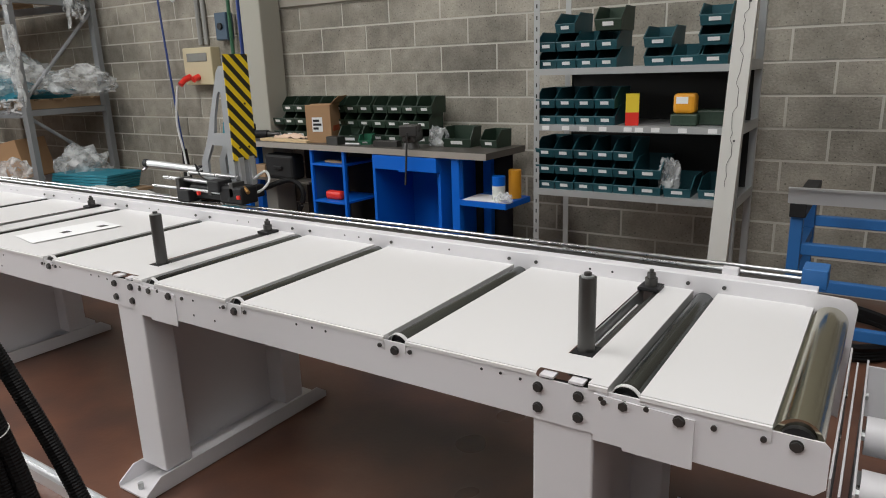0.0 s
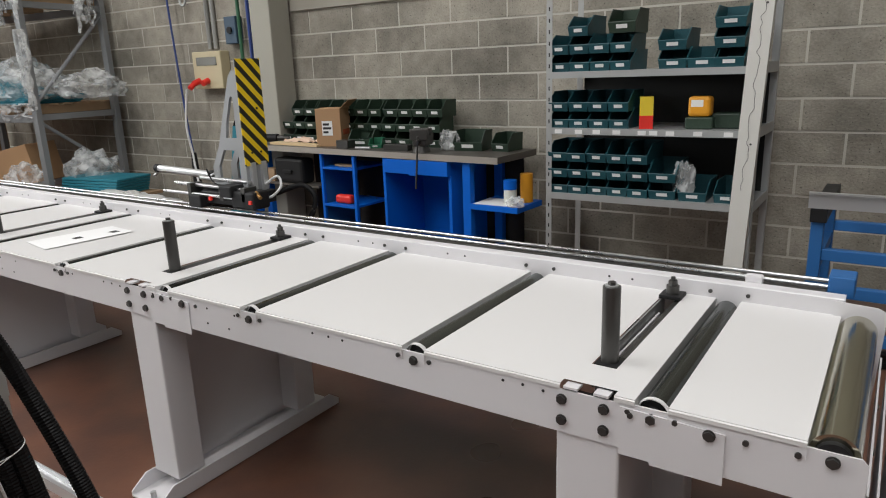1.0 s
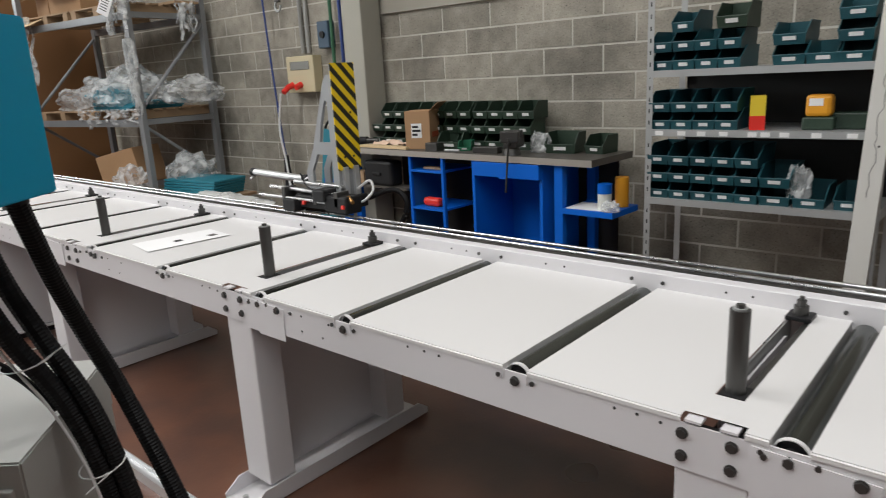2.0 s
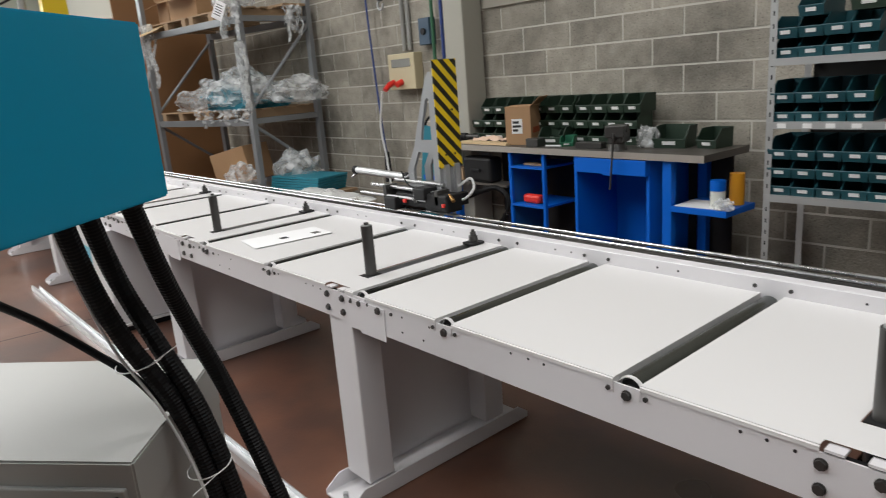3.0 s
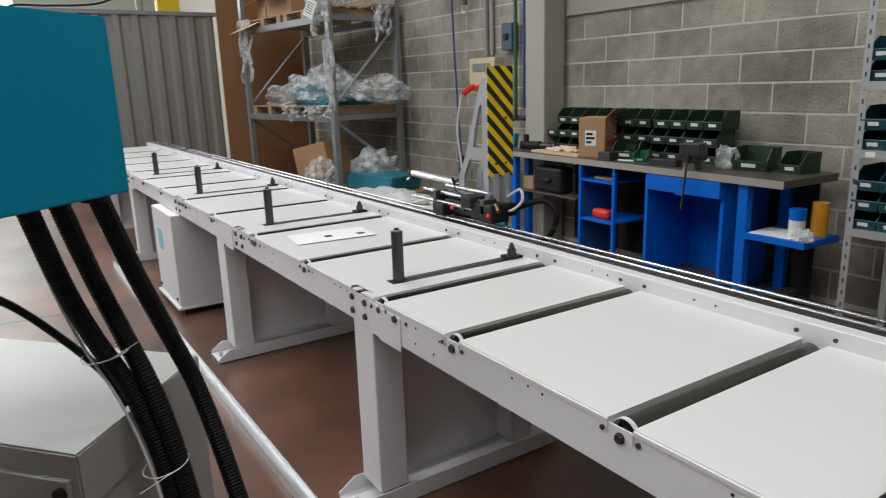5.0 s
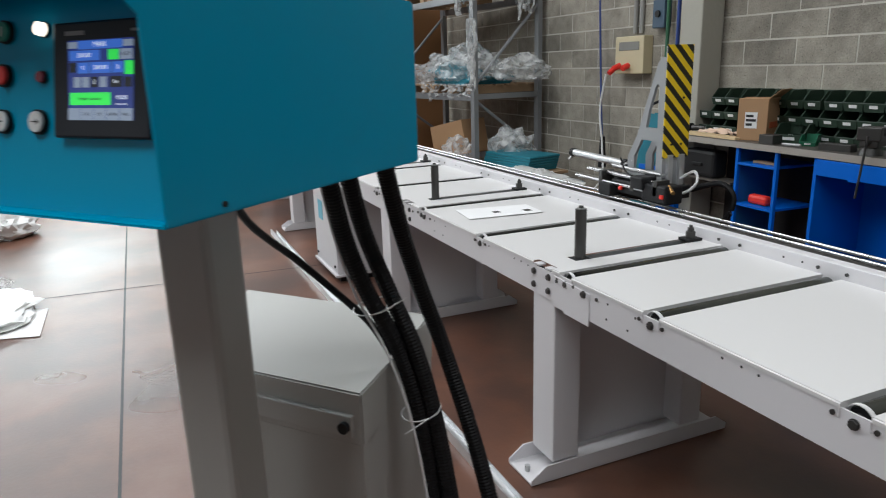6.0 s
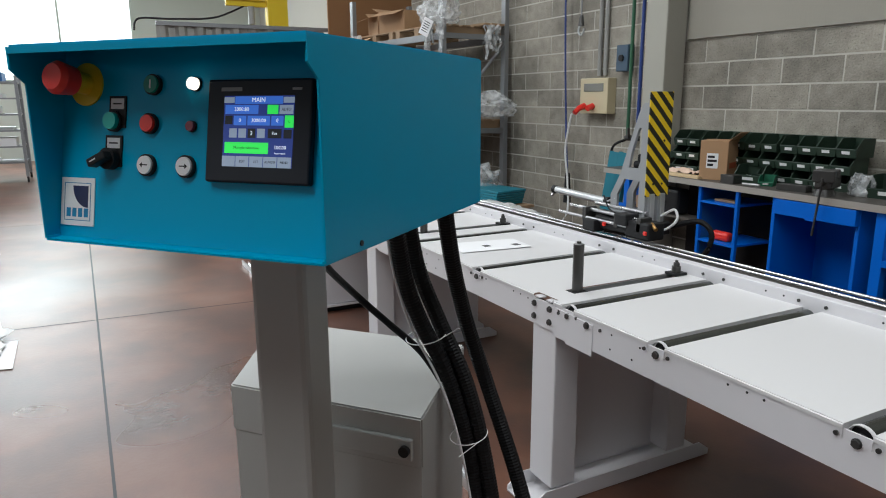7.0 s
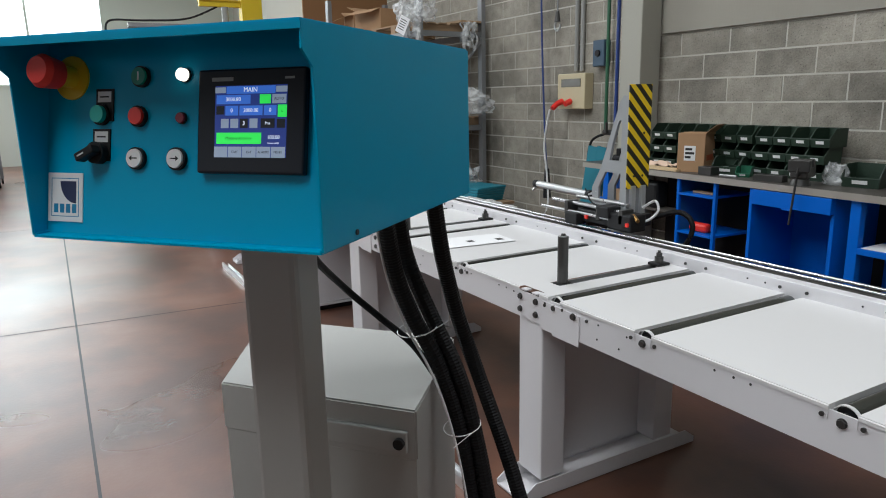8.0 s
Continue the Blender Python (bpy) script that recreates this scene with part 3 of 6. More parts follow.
# ---- length stop ----
def length_stop():
    s = thing("length_stop", "grey cast length stop with black and yellow striped plate", "stop")
    s.location = (-1.741, 1.025, 0.02)
    # local x: along the rail; plate faces +x
    def tri(bm, pts, y0, y1):
        prism(bm, pts, "y", y0, y1)
    # one thick web plate: outer outline and two openings joined by a strip of faces
    def ring_plate(bm, outer, inner, y0, y1):
        n = len(outer)
        o0, o1 = [bm.verts.new((p[0], y0, p[1])) for p in outer], [bm.verts.new((p[0], y1, p[1])) for p in outer]
        i0, i1 = [bm.verts.new((p[0], y0, p[1])) for p in inner], [bm.verts.new((p[0], y1, p[1])) for p in inner]
        for k in range(n):
            j = (k + 1) % n
            bm.faces.new((o0[k], o0[j], i0[j], i0[k]))
            bm.faces.new((o1[k], i1[k], i1[j], o1[j]))
            bm.faces.new((o0[k], o1[k], o1[j], o0[j]))
            bm.faces.new((i0[k], i0[j], i1[j], i1[k]))
    bm = bmesh.new()
    for y0, y1 in ((-0.066, -0.05), (0.05, 0.066)):
        ring_plate(bm, [(-0.255, 1.02), (0.0, 1.02), (0.0, 1.262), (-0.185, 1.262), (-0.205, 1.225), (-0.255, 1.14)],
                   [(-0.205, 1.062), (-0.042, 1.062), (-0.042, 1.232), (-0.155, 1.232), (-0.17, 1.205), (-0.205, 1.145)], y0, y1)
        ring_plate(bm, [(-0.185, 1.262), (0.0, 1.262), (0.0, 1.63), (-0.035, 1.63), (-0.06, 1.60), (-0.15, 1.36)],
                   [(-0.125, 1.295), (-0.042, 1.295), (-0.042, 1.50), (-0.058, 1.505), (-0.07, 1.49), (-0.108, 1.38)], y0, y1)
    bmesh.ops.remove_doubles(bm, verts=bm.verts, dist=1e-5)
    part("web", bm, CASTING, s, "grey cast triangular web with openings")
    part("front_plate", B(0.0, 0.012, -0.072, 0.072, 1.02, 1.68, bevel=0.002), CASTING, s)
    pl = part("striped_plate", B(-0.003, 0.003, -0.078, 0.078, -0.265, 0.265, bevel=0.001), STRIPES, s, "black and yellow striped plate")
    pl.location = (0.016, 0, 1.42)
    for y, z in ((-0.03, 1.22), (0.03, 1.22), (0.0, 1.36), (-0.02, 1.53), (0.03, 1.44)):
        part("screw", R((0.018, y, z), (0.022, y, z), 0.006, 8), INK, s)
    part("slide_bar", B(0.005, 0.03, -0.05, -0.02, 1.0, 1.17, bevel=0.002), ALU, s)
    part("slide_bar", B(0.005, 0.03, 0.02, 0.05, 1.0, 1.17, bevel=0.002), ALU, s)
    part("carriage", B(-0.30, 0.06, -0.13, 0.07, 0.955, 1.02, bevel=0.006), BLACK, s)
    part("motor", R((-0.42, -0.02, 0.965), (-0.15, -0.02, 0.965), 0.05, 20), BLACK, s, smooth=True)
    part("motor_box", B(-0.05, 0.12, -0.14, -0.03, 0.945, 1.035, bevel=0.01), BLACK, s)
    part("side_rod", R((-0.55, -0.10, 1.045), (0.02, -0.10, 1.035), 0.011, 12), CHROME, s, smooth=True)
    part("side_rod", R((-0.38, -0.06, 1.075), (0.02, -0.06, 1.07), 0.011, 12), CHROME, s, smooth=True)
    part("cylinder", R((-0.80, -0.02, 1.10), (-0.34, -0.02, 1.085), 0.021, 18), ALU, s, "light grey pneumatic cylinder", True)
    part("cylinder_cap", R((-0.83, -0.02, 1.10), (-0.80, -0.02, 1.10), 0.024, 18), BLACK, s, smooth=True)
    part("cylinder_cap", R((-0.34, -0.02, 1.085), (-0.31, -0.02, 1.085), 0.026, 18), BLACK, s, smooth=True)
    part("fitting", R((-0.82, -0.02, 1.08), (-0.82, -0.05, 1.06), 0.008, 10), CHROME, s, smooth=True)
    part("fitting", R((-0.30, -0.05, 1.09), (-0.22, -0.06, 1.12), 0.007, 10), CHROME, s, smooth=True)
    # cluttered drive gear round the carriage
    part("valve_block", B(-0.36, -0.26, -0.17, -0.10, 0.935, 1.0, bevel=0.006), BLACK, s)
    part("gear_case", B(-0.12, -0.03, -0.155, -0.05, 1.0, 1.062, bevel=0.008), BLACK, s)
    part("clamp_plate", B(-0.46, -0.05, -0.085, -0.07, 1.02, 1.05, bevel=0.002), STEEL_DARK, s)
    part("slide_rail", R((-0.62, -0.13, 1.0), (0.10, -0.13, 0.995), 0.009, 12), CHROME, s, smooth=True)
    for x in (-0.40, -0.14, 0.03):
        part("bracket", B(x, x + 0.03, -0.14, -0.06, 0.98, 1.055, bevel=0.003), STEEL_DARK, s)
    part("brass_fitting", R((0.10, -0.10, 1.03), (0.15, -0.12, 1.01), 0.010, 10), worn("brass", (0.30, 0.16, 0.05), (0.45, 0.26, 0.09), 0.35, metal=1.0), s, smooth=True)
    bm = bmesh.new()
    tube(bm, [(-0.31, -0.05, 1.09), (-0.27, -0.10, 1.13), (-0.20, -0.12, 1.07), (-0.12, -0.12, 1.05)], 0.004, 6)
    part("air_hose", bm, RUBBER, s, smooth=True)
    for x in (-0.22, 0.09):
        part("sensor", B(x, x + 0.02, -0.15, -0.135, 0.975, 0.995, bevel=0.003), RED, s, "small red plastic fitting")
    bm = bmesh.new()
    tube(bm, [(0.03, 0.03, 1.05), (0.09, 0.06, 1.09), (0.12, 0.05, 1.04), (0.08, 0.02, 0.99), (0.02, 0.0, 0.98)], 0.007, 8)
    part("white_hose", bm, PAPER, s, smooth=True)
    bm = bmesh.new()
    tube(bm, [(0.08, 0.05, 1.0), (0.2, 0.12, 1.04), (0.27, 0.14, 0.98), (0.24, 0.12, 0.87), (0.12, 0.1, 0.83), (-0.1, 0.1, 0.84), (-0.5, 0.1, 0.82)], 0.014, 8)
    part("black_hose", bm, RUBBER, s, smooth=True)


length_stop()


# ---- control console ----
CON = Matrix(((0.755, -0.656, 0, 0.084), (0.656, 0.755, 0, -1.328), (0, 0, 1, 0), (0, 0, 0, 1)))
CW, CD, CZ0, CZ1 = 0.478, 0.60, 1.472, 1.748


def words(name, text, size, parent, m, mat, depth=0.0004, align="CENTER"):
    cu = bpy.data.curves.new(name, "FONT")
    cu.body, cu.size, cu.align_x, cu.align_y, cu.extrude = text, size, align, "CENTER", depth
    cu.resolution_u = 2
    tmp = bpy.data.objects.new(name, cu)
    me = bpy.data.meshes.new_from_object(tmp)
    bpy.data.objects.remove(tmp)
    me.materials.clear()
    me.materials.append(mat)
    ob = new(name, me)
    ob.parent = parent
    ob.matrix_basis = m
    return ob


def console():
    c = thing("control_console", "teal powder-coated control console with hooded front panel, on a grey post", "control panel", m=CON)
    T = 0.003
    bm = bmesh.new()
    # folded sheet: two cheeks with a hood notch near the top front, top, back and bottom
    side = [(0.0, CZ0), (CD, CZ0 - 0.004), (CD, CZ1), (-0.022, CZ1), (-0.022, CZ1 - 0.033), (0.0, CZ1 - 0.052)]
    Ls = [bm.verts.new((-CW, y, z)) for y, z in side]
    Rs = [bm.verts.new((0.0, y, z)) for y, z in side]
    bm.faces.new(Ls)
    bm.faces.new(Rs[::-1])
    for i in (0, 1, 2):
        bm.faces.new((Ls[i], Rs[i], Rs[i + 1], Ls[i + 1]))
    lipL, lipR = bm.verts.new((-CW, -0.022, CZ1 - 0.012)), bm.verts.new((0.0, -0.022, CZ1 - 0.012))
    bm.faces.new((Ls[3], Rs[3], lipR, lipL))
    bmesh.ops.recalc_face_normals(bm, faces=bm.faces)
    folds = [e for e in bm.edges if len(e.link_faces) == 2]
    bmesh.ops.bevel(bm, geom=folds, offset=0.003, segments=2, affect="EDGES")
    bmesh.ops.solidify(bm, geom=list(bm.faces), thickness=T)
    part("housing", bm, TEAL, c, "teal sheet-metal housing")
    # tilted front panel, local z is out of the panel
    tilt = math.degrees(math.atan2(0.05, CZ1 - CZ0))
    low, high = Vector((0, 0.022, CZ0)), Vector((0, 0.072, CZ1))
    face = thing("panel", "", "")
    face.parent = c
    up = (high - low).normalized()
    face.matrix_basis = Matrix.Translation((-CW / 2, 0.022, CZ0)) @ pose(0, 0, 0, 90 - tilt, 0, 0)
    W = CW / 2 - T
    H = (high - low).length
    # panel coordinates: x right from the middle, y up from the lower edge, z outwards
    plate = part("panel_plate", B(-W, W, 0, H - 0.002, -0.003, 0), TEAL, c)
    plate.matrix_basis = face.matrix_basis
    bpy.data.objects.remove(face)
    F = plate

    def knob(name, x, y, r0, r1, h0, h1, mat, collar=BLACK, label=""):
        k = part(name, R((x, y, 0), (x, y, h0), r0, 28), collar, F, label, True)
        part("face", R((x, y, h0 - 0.001), (x, y, h1), r1, 28, r1 * 0.95), mat, k, "", True)
        return k

    def fx(left):
        return CW / 2 - left - 0.007

    e = part("emergency_stop", R((fx(0.422), 0.227, 0), (fx(0.422), 0.227, 0.003), 0.031, 36), YELLOW, F, "red mushroom emergency stop on a yellow disc", True)
    bm = bmesh.new()
    rod(bm, (fx(0.422), 0.227, 0.003), (fx(0.422), 0.227, 0.03), 0.015, 24)
    part("stem", bm, YELLOW, e, "", True)
    bm = bmesh.new()
    rod(bm, (fx(0.422), 0.227, 0.028), (fx(0.422), 0.227, 0.052), 0.0205, 28, 0.0235)
    rod(bm, (fx(0.422), 0.227, 0.052), (fx(0.422), 0.227, 0.060), 0.0235, 28, 0.018)
    part("head", bm, RED, e, "", True)
    k = knob("start_button", fx(0.296), 0.225, 0.0145, 0.0125, 0.006, 0.009, GREEN_BTN)
    part("mark", B(fx(0.296) - 0.0012, fx(0.296) + 0.0012, 0.219, 0.231, 0.009, 0.0095), WHITE, k)
    knob("lamp_white", fx(0.223), 0.225, 0.0095, 0.0085, 0.004, 0.011, LAMP_ON, BLACK, "lit white pilot lamp")
    knob("stop_button", fx(0.300), 0.171, 0.0145, 0.0122, 0.006, 0.010, RED)
    knob("lamp_red", fx(0.227), 0.168, 0.008, 0.007, 0.003, 0.007, RED_DIM, BLACK, "unlit red pilot lamp")
    knob("reset_button", fx(0.366), 0.174, 0.0150, 0.0125, 0.006, 0.012, TEAL_BTN)
    for left, y in ((0.361, 0.199), (0.366, 0.143)):
        tag = part("name_plate", B(fx(left) - 0.0155, fx(left) + 0.0155, y - 0.034, y + 0.011, 0, 0.002), BLACK, F)
        part("plate_face", B(fx(left) - 0.012, fx(left) + 0.012, y - 0.0075, y + 0.0075, 0.002, 0.0024), WHITE, tag)
        part("bar", B(fx(left) - 0.008, fx(left) + 0.008, y - 0.001, y + 0.001, 0.0024, 0.0027), INK, tag)
    s = part("selector_switch", R((fx(0.369), 0.120, 0), (fx(0.369), 0.120, 0.012), 0.0155, 28), BLACK, F, "black selector switch", True)
    handle = part("handle", B(-0.022, 0.012, -0.006, 0.006, 0, 0.016, bevel=0.002), BLACK, s)
    handle.matrix_basis = pose(fx(0.369), 0.120, 0.011, 0, 0, 25)
    mark = part("mark", B(-0.016, -0.004, -0.001, 0.001, 0.016, 0.0165), WHITE, s)
    mark.matrix_basis = pose(fx(0.369), 0.120, 0.011, 0, 0, 25)
    for left, sg in ((0.302, -1), (0.233, 1)):
        k = knob("arrow_button", fx(left), 0.113, 0.0155, 0.0132, 0.006, 0.009, WHITE, BLACK, "white round button with a black arrow")
        bm = B(fx(left) - 0.006, fx(left) + 0.006, 0.1122, 0.1138, 0.009, 0.0095)
        tip = [(fx(left) + sg * 0.0075, 0.113), (fx(left) + sg * 0.003, 0.1165), (fx(left) + sg * 0.003, 0.1095)]
        prism(bm, tip, "z", 0.009, 0.0095)
        part("arrow", bm, INK, k)
    # maker's plate: plain shapes only
    lx0, lx1 = fx(0.466), fx(0.400)
    logo = part("maker_plate", B(lx0, lx1, 0.020, 0.091, 0, 0.0015, bevel=0.0005), WHITE, F, "white plate with a dark blue emblem")
    mx = (lx0 + lx1) / 2
    navy = plain("navy print", (0.012, 0.02, 0.075), 0.4)
    cyan = plain("blue print", (0.01, 0.22, 0.42), 0.4)
    for x0, x1, y0, y1 in ((-0.026, 0.026, 0.0275, 0.0285), (-0.026, 0.026, 0.0825, 0.0835), (-0.026, -0.025, 0.0275, 0.0835), (0.025, 0.026, 0.0275, 0.0835)):
        part("frame_line", B(mx + x0, mx + x1, y0, y1, 0.0015, 0.0018), cyan, logo)
    arc = [(mx + 0.021, 0.079)] + [(mx + 0.021 - 0.030 * math.cos(a), 0.079 - 0.032 * math.sin(a)) for a in [math.pi / 2 * k / 8 for k in range(9)]]
    part("emblem", prism(bmesh.new(), arc, "z", 0.0015, 0.0018), navy, logo)
    for k in range(4):
        part("emblem_bar", B(mx - 0.021 + 0.0115 * k, mx - 0.013 + 0.0115 * k, 0.033, 0.046, 0.0015, 0.0018), cyan, logo)
    # touch screen
    sx0, sx1, sy0, sy1 = fx(0.193), fx(0.031), 0.094, 0.229
    t = part("touch_screen", B(sx0, sx1, sy0, sy1, 0, 0.012, bevel=0.003), DARK_PLASTIC, F, "charcoal touch screen showing a blue menu page")
    gx0, gx1, gy0, gy1 = sx0 + 0.028, sx1 - 0.026, sy0 + 0.021, sy1 - 0.022
    gw, gh = gx1 - gx0, gy1 - gy0

    def shade(name, colour, g=0.75):
        return plain(name, colour, 0.25, glow=g)

    navy_s, blue_s, grey_s, green_s = shade("screen navy", (0.015, 0.03, 0.16)), shade("screen blue", (0.04, 0.13, 0.50)), shade("screen grey", (0.20, 0.24, 0.31)), shade("screen green", (0.05, 0.75, 0.08))
    white_s, dark_s = shade("screen white", (0.75, 0.8, 0.9)), shade("screen black", (0.01, 0.012, 0.02), 0.2)
    glass = part("display", B(gx0, gx1, gy0, gy1, 0.012, 0.0124), navy_s, t, "lit blue display")

    def tile(u0, u1, v0, v1, mat, text="", tm=None, size=0.006):
        part("tile", B(gx0 + u0 * gw, gx0 + u1 * gw, gy0 + v0 * gh, gy0 + v1 * gh, 0.0124, 0.0127), mat, t)
        if text:
            words("words", text, size, t, Matrix.Translation((gx0 + (u0 + u1) / 2 * gw, gy0 + (v0 + v1) / 2 * gh, 0.0128)), tm or white_s, 0.00005)

    tile(0.16, 0.84, 0.885, 0.99, blue_s, "MAIN", white_s, 0.0085)
    tile(0.0, 0.15, 0.90, 0.98, grey_s)
    tile(0.85, 1.0, 0.90, 0.98, grey_s)
    tile(0.02, 0.50, 0.745, 0.87, blue_s, "3000.80", white_s, 0.0072)
    tile(0.63, 0.78, 0.745, 0.87, green_s)
    tile(0.80, 0.99, 0.745, 0.87, grey_s, "AUTO", dark_s, 0.0052)
    tile(0.02, 0.13, 0.60, 0.72, dark_s)
    tile(0.15, 0.33, 0.585, 0.72, blue_s, "0", white_s, 0.0072)
    tile(0.35, 0.67, 0.585, 0.72, blue_s, "3000.00", white_s, 0.0070)
    tile(0.69, 0.86, 0.585, 0.72, blue_s, "0", white_s, 0.0072)
    tile(0.88, 1.0, 0.56, 0.725, green_s, "L", dark_s, 0.005)
    for k, tx in enumerate(("", "", "3", "")):
        tile(0.09 + 0.135 * k, 0.20 + 0.135 * k, 0.41, 0.54, grey_s if tx != "3" else dark_s, tx, white_s, 0.0075)
    tile(0.65, 0.84, 0.41, 0.54, dark_s, "Pos", white_s, 0.0055)
    tile(0.87, 0.98, 0.41, 0.53, dark_s)
    tile(0.03, 0.66, 0.19, 0.345, green_s, "Multiple Absolute", dark_s, 0.0056)
    words("words", "100.00", 0.0068, t, Matrix.Translation((gx0 + 0.83 * gw, gy0 + 0.28 * gh, 0.0128)), white_s, 0.00005)
    words("words", "Frame width", 0.0032, t, Matrix.Translation((gx0 + 0.83 * gw, gy0 + 0.20 * gh, 0.0128)), white_s, 0.00005)
    for k, tx in enumerate(("MAIN", "EDIT", "LIST", "ALARMS", "MENU")):
        tile(0.0 + 0.2 * k, 0.19 + 0.2 * k, 0.0, 0.15, grey_s, tx if k else "", dark_s, 0.0045)
    part("maker_bar", B(sx0 + 0.022, sx0 + 0.055, sy1 - 0.016, sy1 - 0.011, 0.012, 0.0122), PIPE_GREY, t)
    part("maker_bar", B(sx1 - 0.03, sx1 - 0.016, sy1 - 0.015, sy1 - 0.012, 0.012, 0.0122), PIPE_GREY, t)
    # post below the housing
    part("post", B(-0.312, -0.202, 0.25, 0.335, 0.012, CZ0 - 0.002, bevel=0.012), CABINET, c, "grey square post")
    part("post_foot", B(-0.38, -0.13, 0.17, 0.41, 0.0, 0.012, bevel=0.002), CABINET, c)
    part("rivet", R((0.0, 0.09, CZ0 + 0.012), (0.002, 0.09, CZ0 + 0.012), 0.004, 10), BLACK, c)


console()


# ---- grey electrical cabinet beside the console ----
def cabinet():
    k = thing("electrical_cabinet", "warm grey powder-coated electrical cabinet with a lid and a hinged door", "cabinet")
    top = [Vector(p) for p in ((-0.295, -1.02), (-0.435, -0.90), (-0.635, -0.73), (-1.08, -1.12), (-0.665, -1.334))]
    mid = sum(top, Vector((0, 0))) / len(top)
    bm = bmesh.new()
    prism(bm, [tuple(mid + (p - mid) * 0.985) for p in top], "z", 0.05, 0.915)
    part("body", bm, CABINET, k)
    bm = bmesh.new()
    prism(bm, [tuple(p) for p in top], "z", 0.915, 1.03)
    bmesh.ops.bevel(bm, geom=list(bm.edges), offset=0.004, segments=2, affect="EDGES")
    part("lid", bm, CABINET, k, "overhanging lid")
    d = (top[4] - top[0]).normalized()
    n = Vector((-d.y, d.x))
    if n.dot(top[0] - mid) < 0:
        n = -n
    yaw = math.degrees(math.atan2(d.y, d.x))
    strap = part("clasp_bar", B(0.02, 0.28, -0.006, 0.006, -0.024, 0.024, bevel=0.003), CABINET, k, "grey clasp bar with a black lock")
    strap.matrix_basis = Matrix.Translation((top[0].x + n.x * 0.004, top[0].y + n.y * 0.004, 0.958)) @ pose(0, 0, 0, 0, 0, yaw)
    part("lock", R((0.035, 0.006, 0), (0.035, 0.016, 0), 0.012, 16), BLACK, strap, "black lock", True)
    part("lock", R((0.035, -0.016, 0), (0.035, -0.006, 0), 0.012, 16), BLACK, strap, "", True)
    part("plinth", prism(bmesh.new(), [tuple(mid + (p - mid) * 0.94) for p in top], "z", 0.0, 0.05), BLACK, k)


cabinet()


# ---- conduits from the console to the floor ----
def conduit(points, r, label, ribs=0.0014):
    bm = bmesh.new()
    tube(bm, points, r, 10, ribs)
    ob = solid("conduit", bm, RUBBER, label, "conduit", "conduits under the console", smooth=False)
    x, y, z = points[0]
    gland = part("gland", R((x, y, z - 0.022), (x, y, z + 0.001), r * 1.3, 18), BLACK, ob, "black plastic cable gland", True)
    part("lock_nut", R((x, y, z - 0.008), (x, y, z), r * 1.55, 6), BLACK, gland)
    return ob


conduit([(-0.385, -0.922, 1.470), (-0.435, -0.870, 1.301), (-0.462, -0.819, 1.154), (-0.452, -0.773, 1.008), (-0.360, -0.741, 0.796), (-0.265, -0.717, 0.55), (-0.220, -0.660, 0.25), (-0.350, -0.620, 0.05), (-0.600, -0.550, 0.025), (-1.200, -0.450, 0.025)], 0.019, "black ribbed plastic conduit hanging from the console")
conduit([(-0.400, -1.032, 1.470), (-0.434, -0.994, 1.307), (-0.430, -0.957, 1.193), (-0.400, -0.902, 1.059), (-0.360, -0.869, 0.89), (-0.325, -0.847, 0.6), (-0.310, -0.800, 0.25), (-0.420, -0.700, 0.05), (-0.700, -0.600, 0.025), (-1.200, -0.500, 0.025)], 0.019, "black ribbed plastic conduit tied to its neighbour")
conduit([(-0.445, -0.982, 1.470), (-0.477, -0.941, 1.309), (-0.440, -0.902, 1.175), (-0.382, -0.867, 1.046), (-0.340, -0.842, 0.875), (-0.295, -0.817, 0.6), (-0.270, -0.770, 0.25), (-0.380, -0.660, 0.05), (-0.700, -0.550, 0.025), (-1.200, -0.420, 0.025)], 0.019, "black ribbed plastic conduit tied to its neighbour")
conduit([(-0.315, -1.227, 1.470), (-0.435, -1.177, 1.36), (-0.532, -1.072, 1.246), (-0.505, -1.000, 1.17), (-0.446, -0.950, 1.115), (-0.405, -0.917, 1.05)], 0.008, "thin black cable running to the conduits", 0.0)
bm = bmesh.new()
tube(bm, [(-0.415, -1.047, 1.470), (-0.445, -1.012, 1.307), (-0.435, -0.977, 1.18), (-0.390, -0.927, 1.05), (-0.350, -0.892, 0.88), (-0.315, -0.867, 0.6), (-0.300, -0.820, 0.02)], 0.0028, 8)
solid("cable", bm, PAPER, "thin white cable beside the black conduits", "cable", smooth=True)


def cable_tie(centre, r, tail):
    bm = bmesh.new()
    ring = [(centre[0] + r * math.cos(a), centre[1] + r * math.sin(a), centre[2] + 0.008 * math.sin(a)) for a in [2 * math.pi * k / 12 for k in range(13)]]
    tube(bm, ring, 0.0014, 6)
    tube(bm, [ring[0], tuple(Vector(ring[0]) + Vector(tail))], 0.0011, 6)
    solid("cable_tie", bm, PAPER, "white plastic cable tie round the conduits", "cable tie", "cable ties", smooth=True)


cable_tie((-0.443, -0.937, 1.15), 0.045, (0.02, 0.05, 0.03))
cable_tie((-0.360, -0.872, 0.93), 0.042, (0.02, -0.06, -0.01))

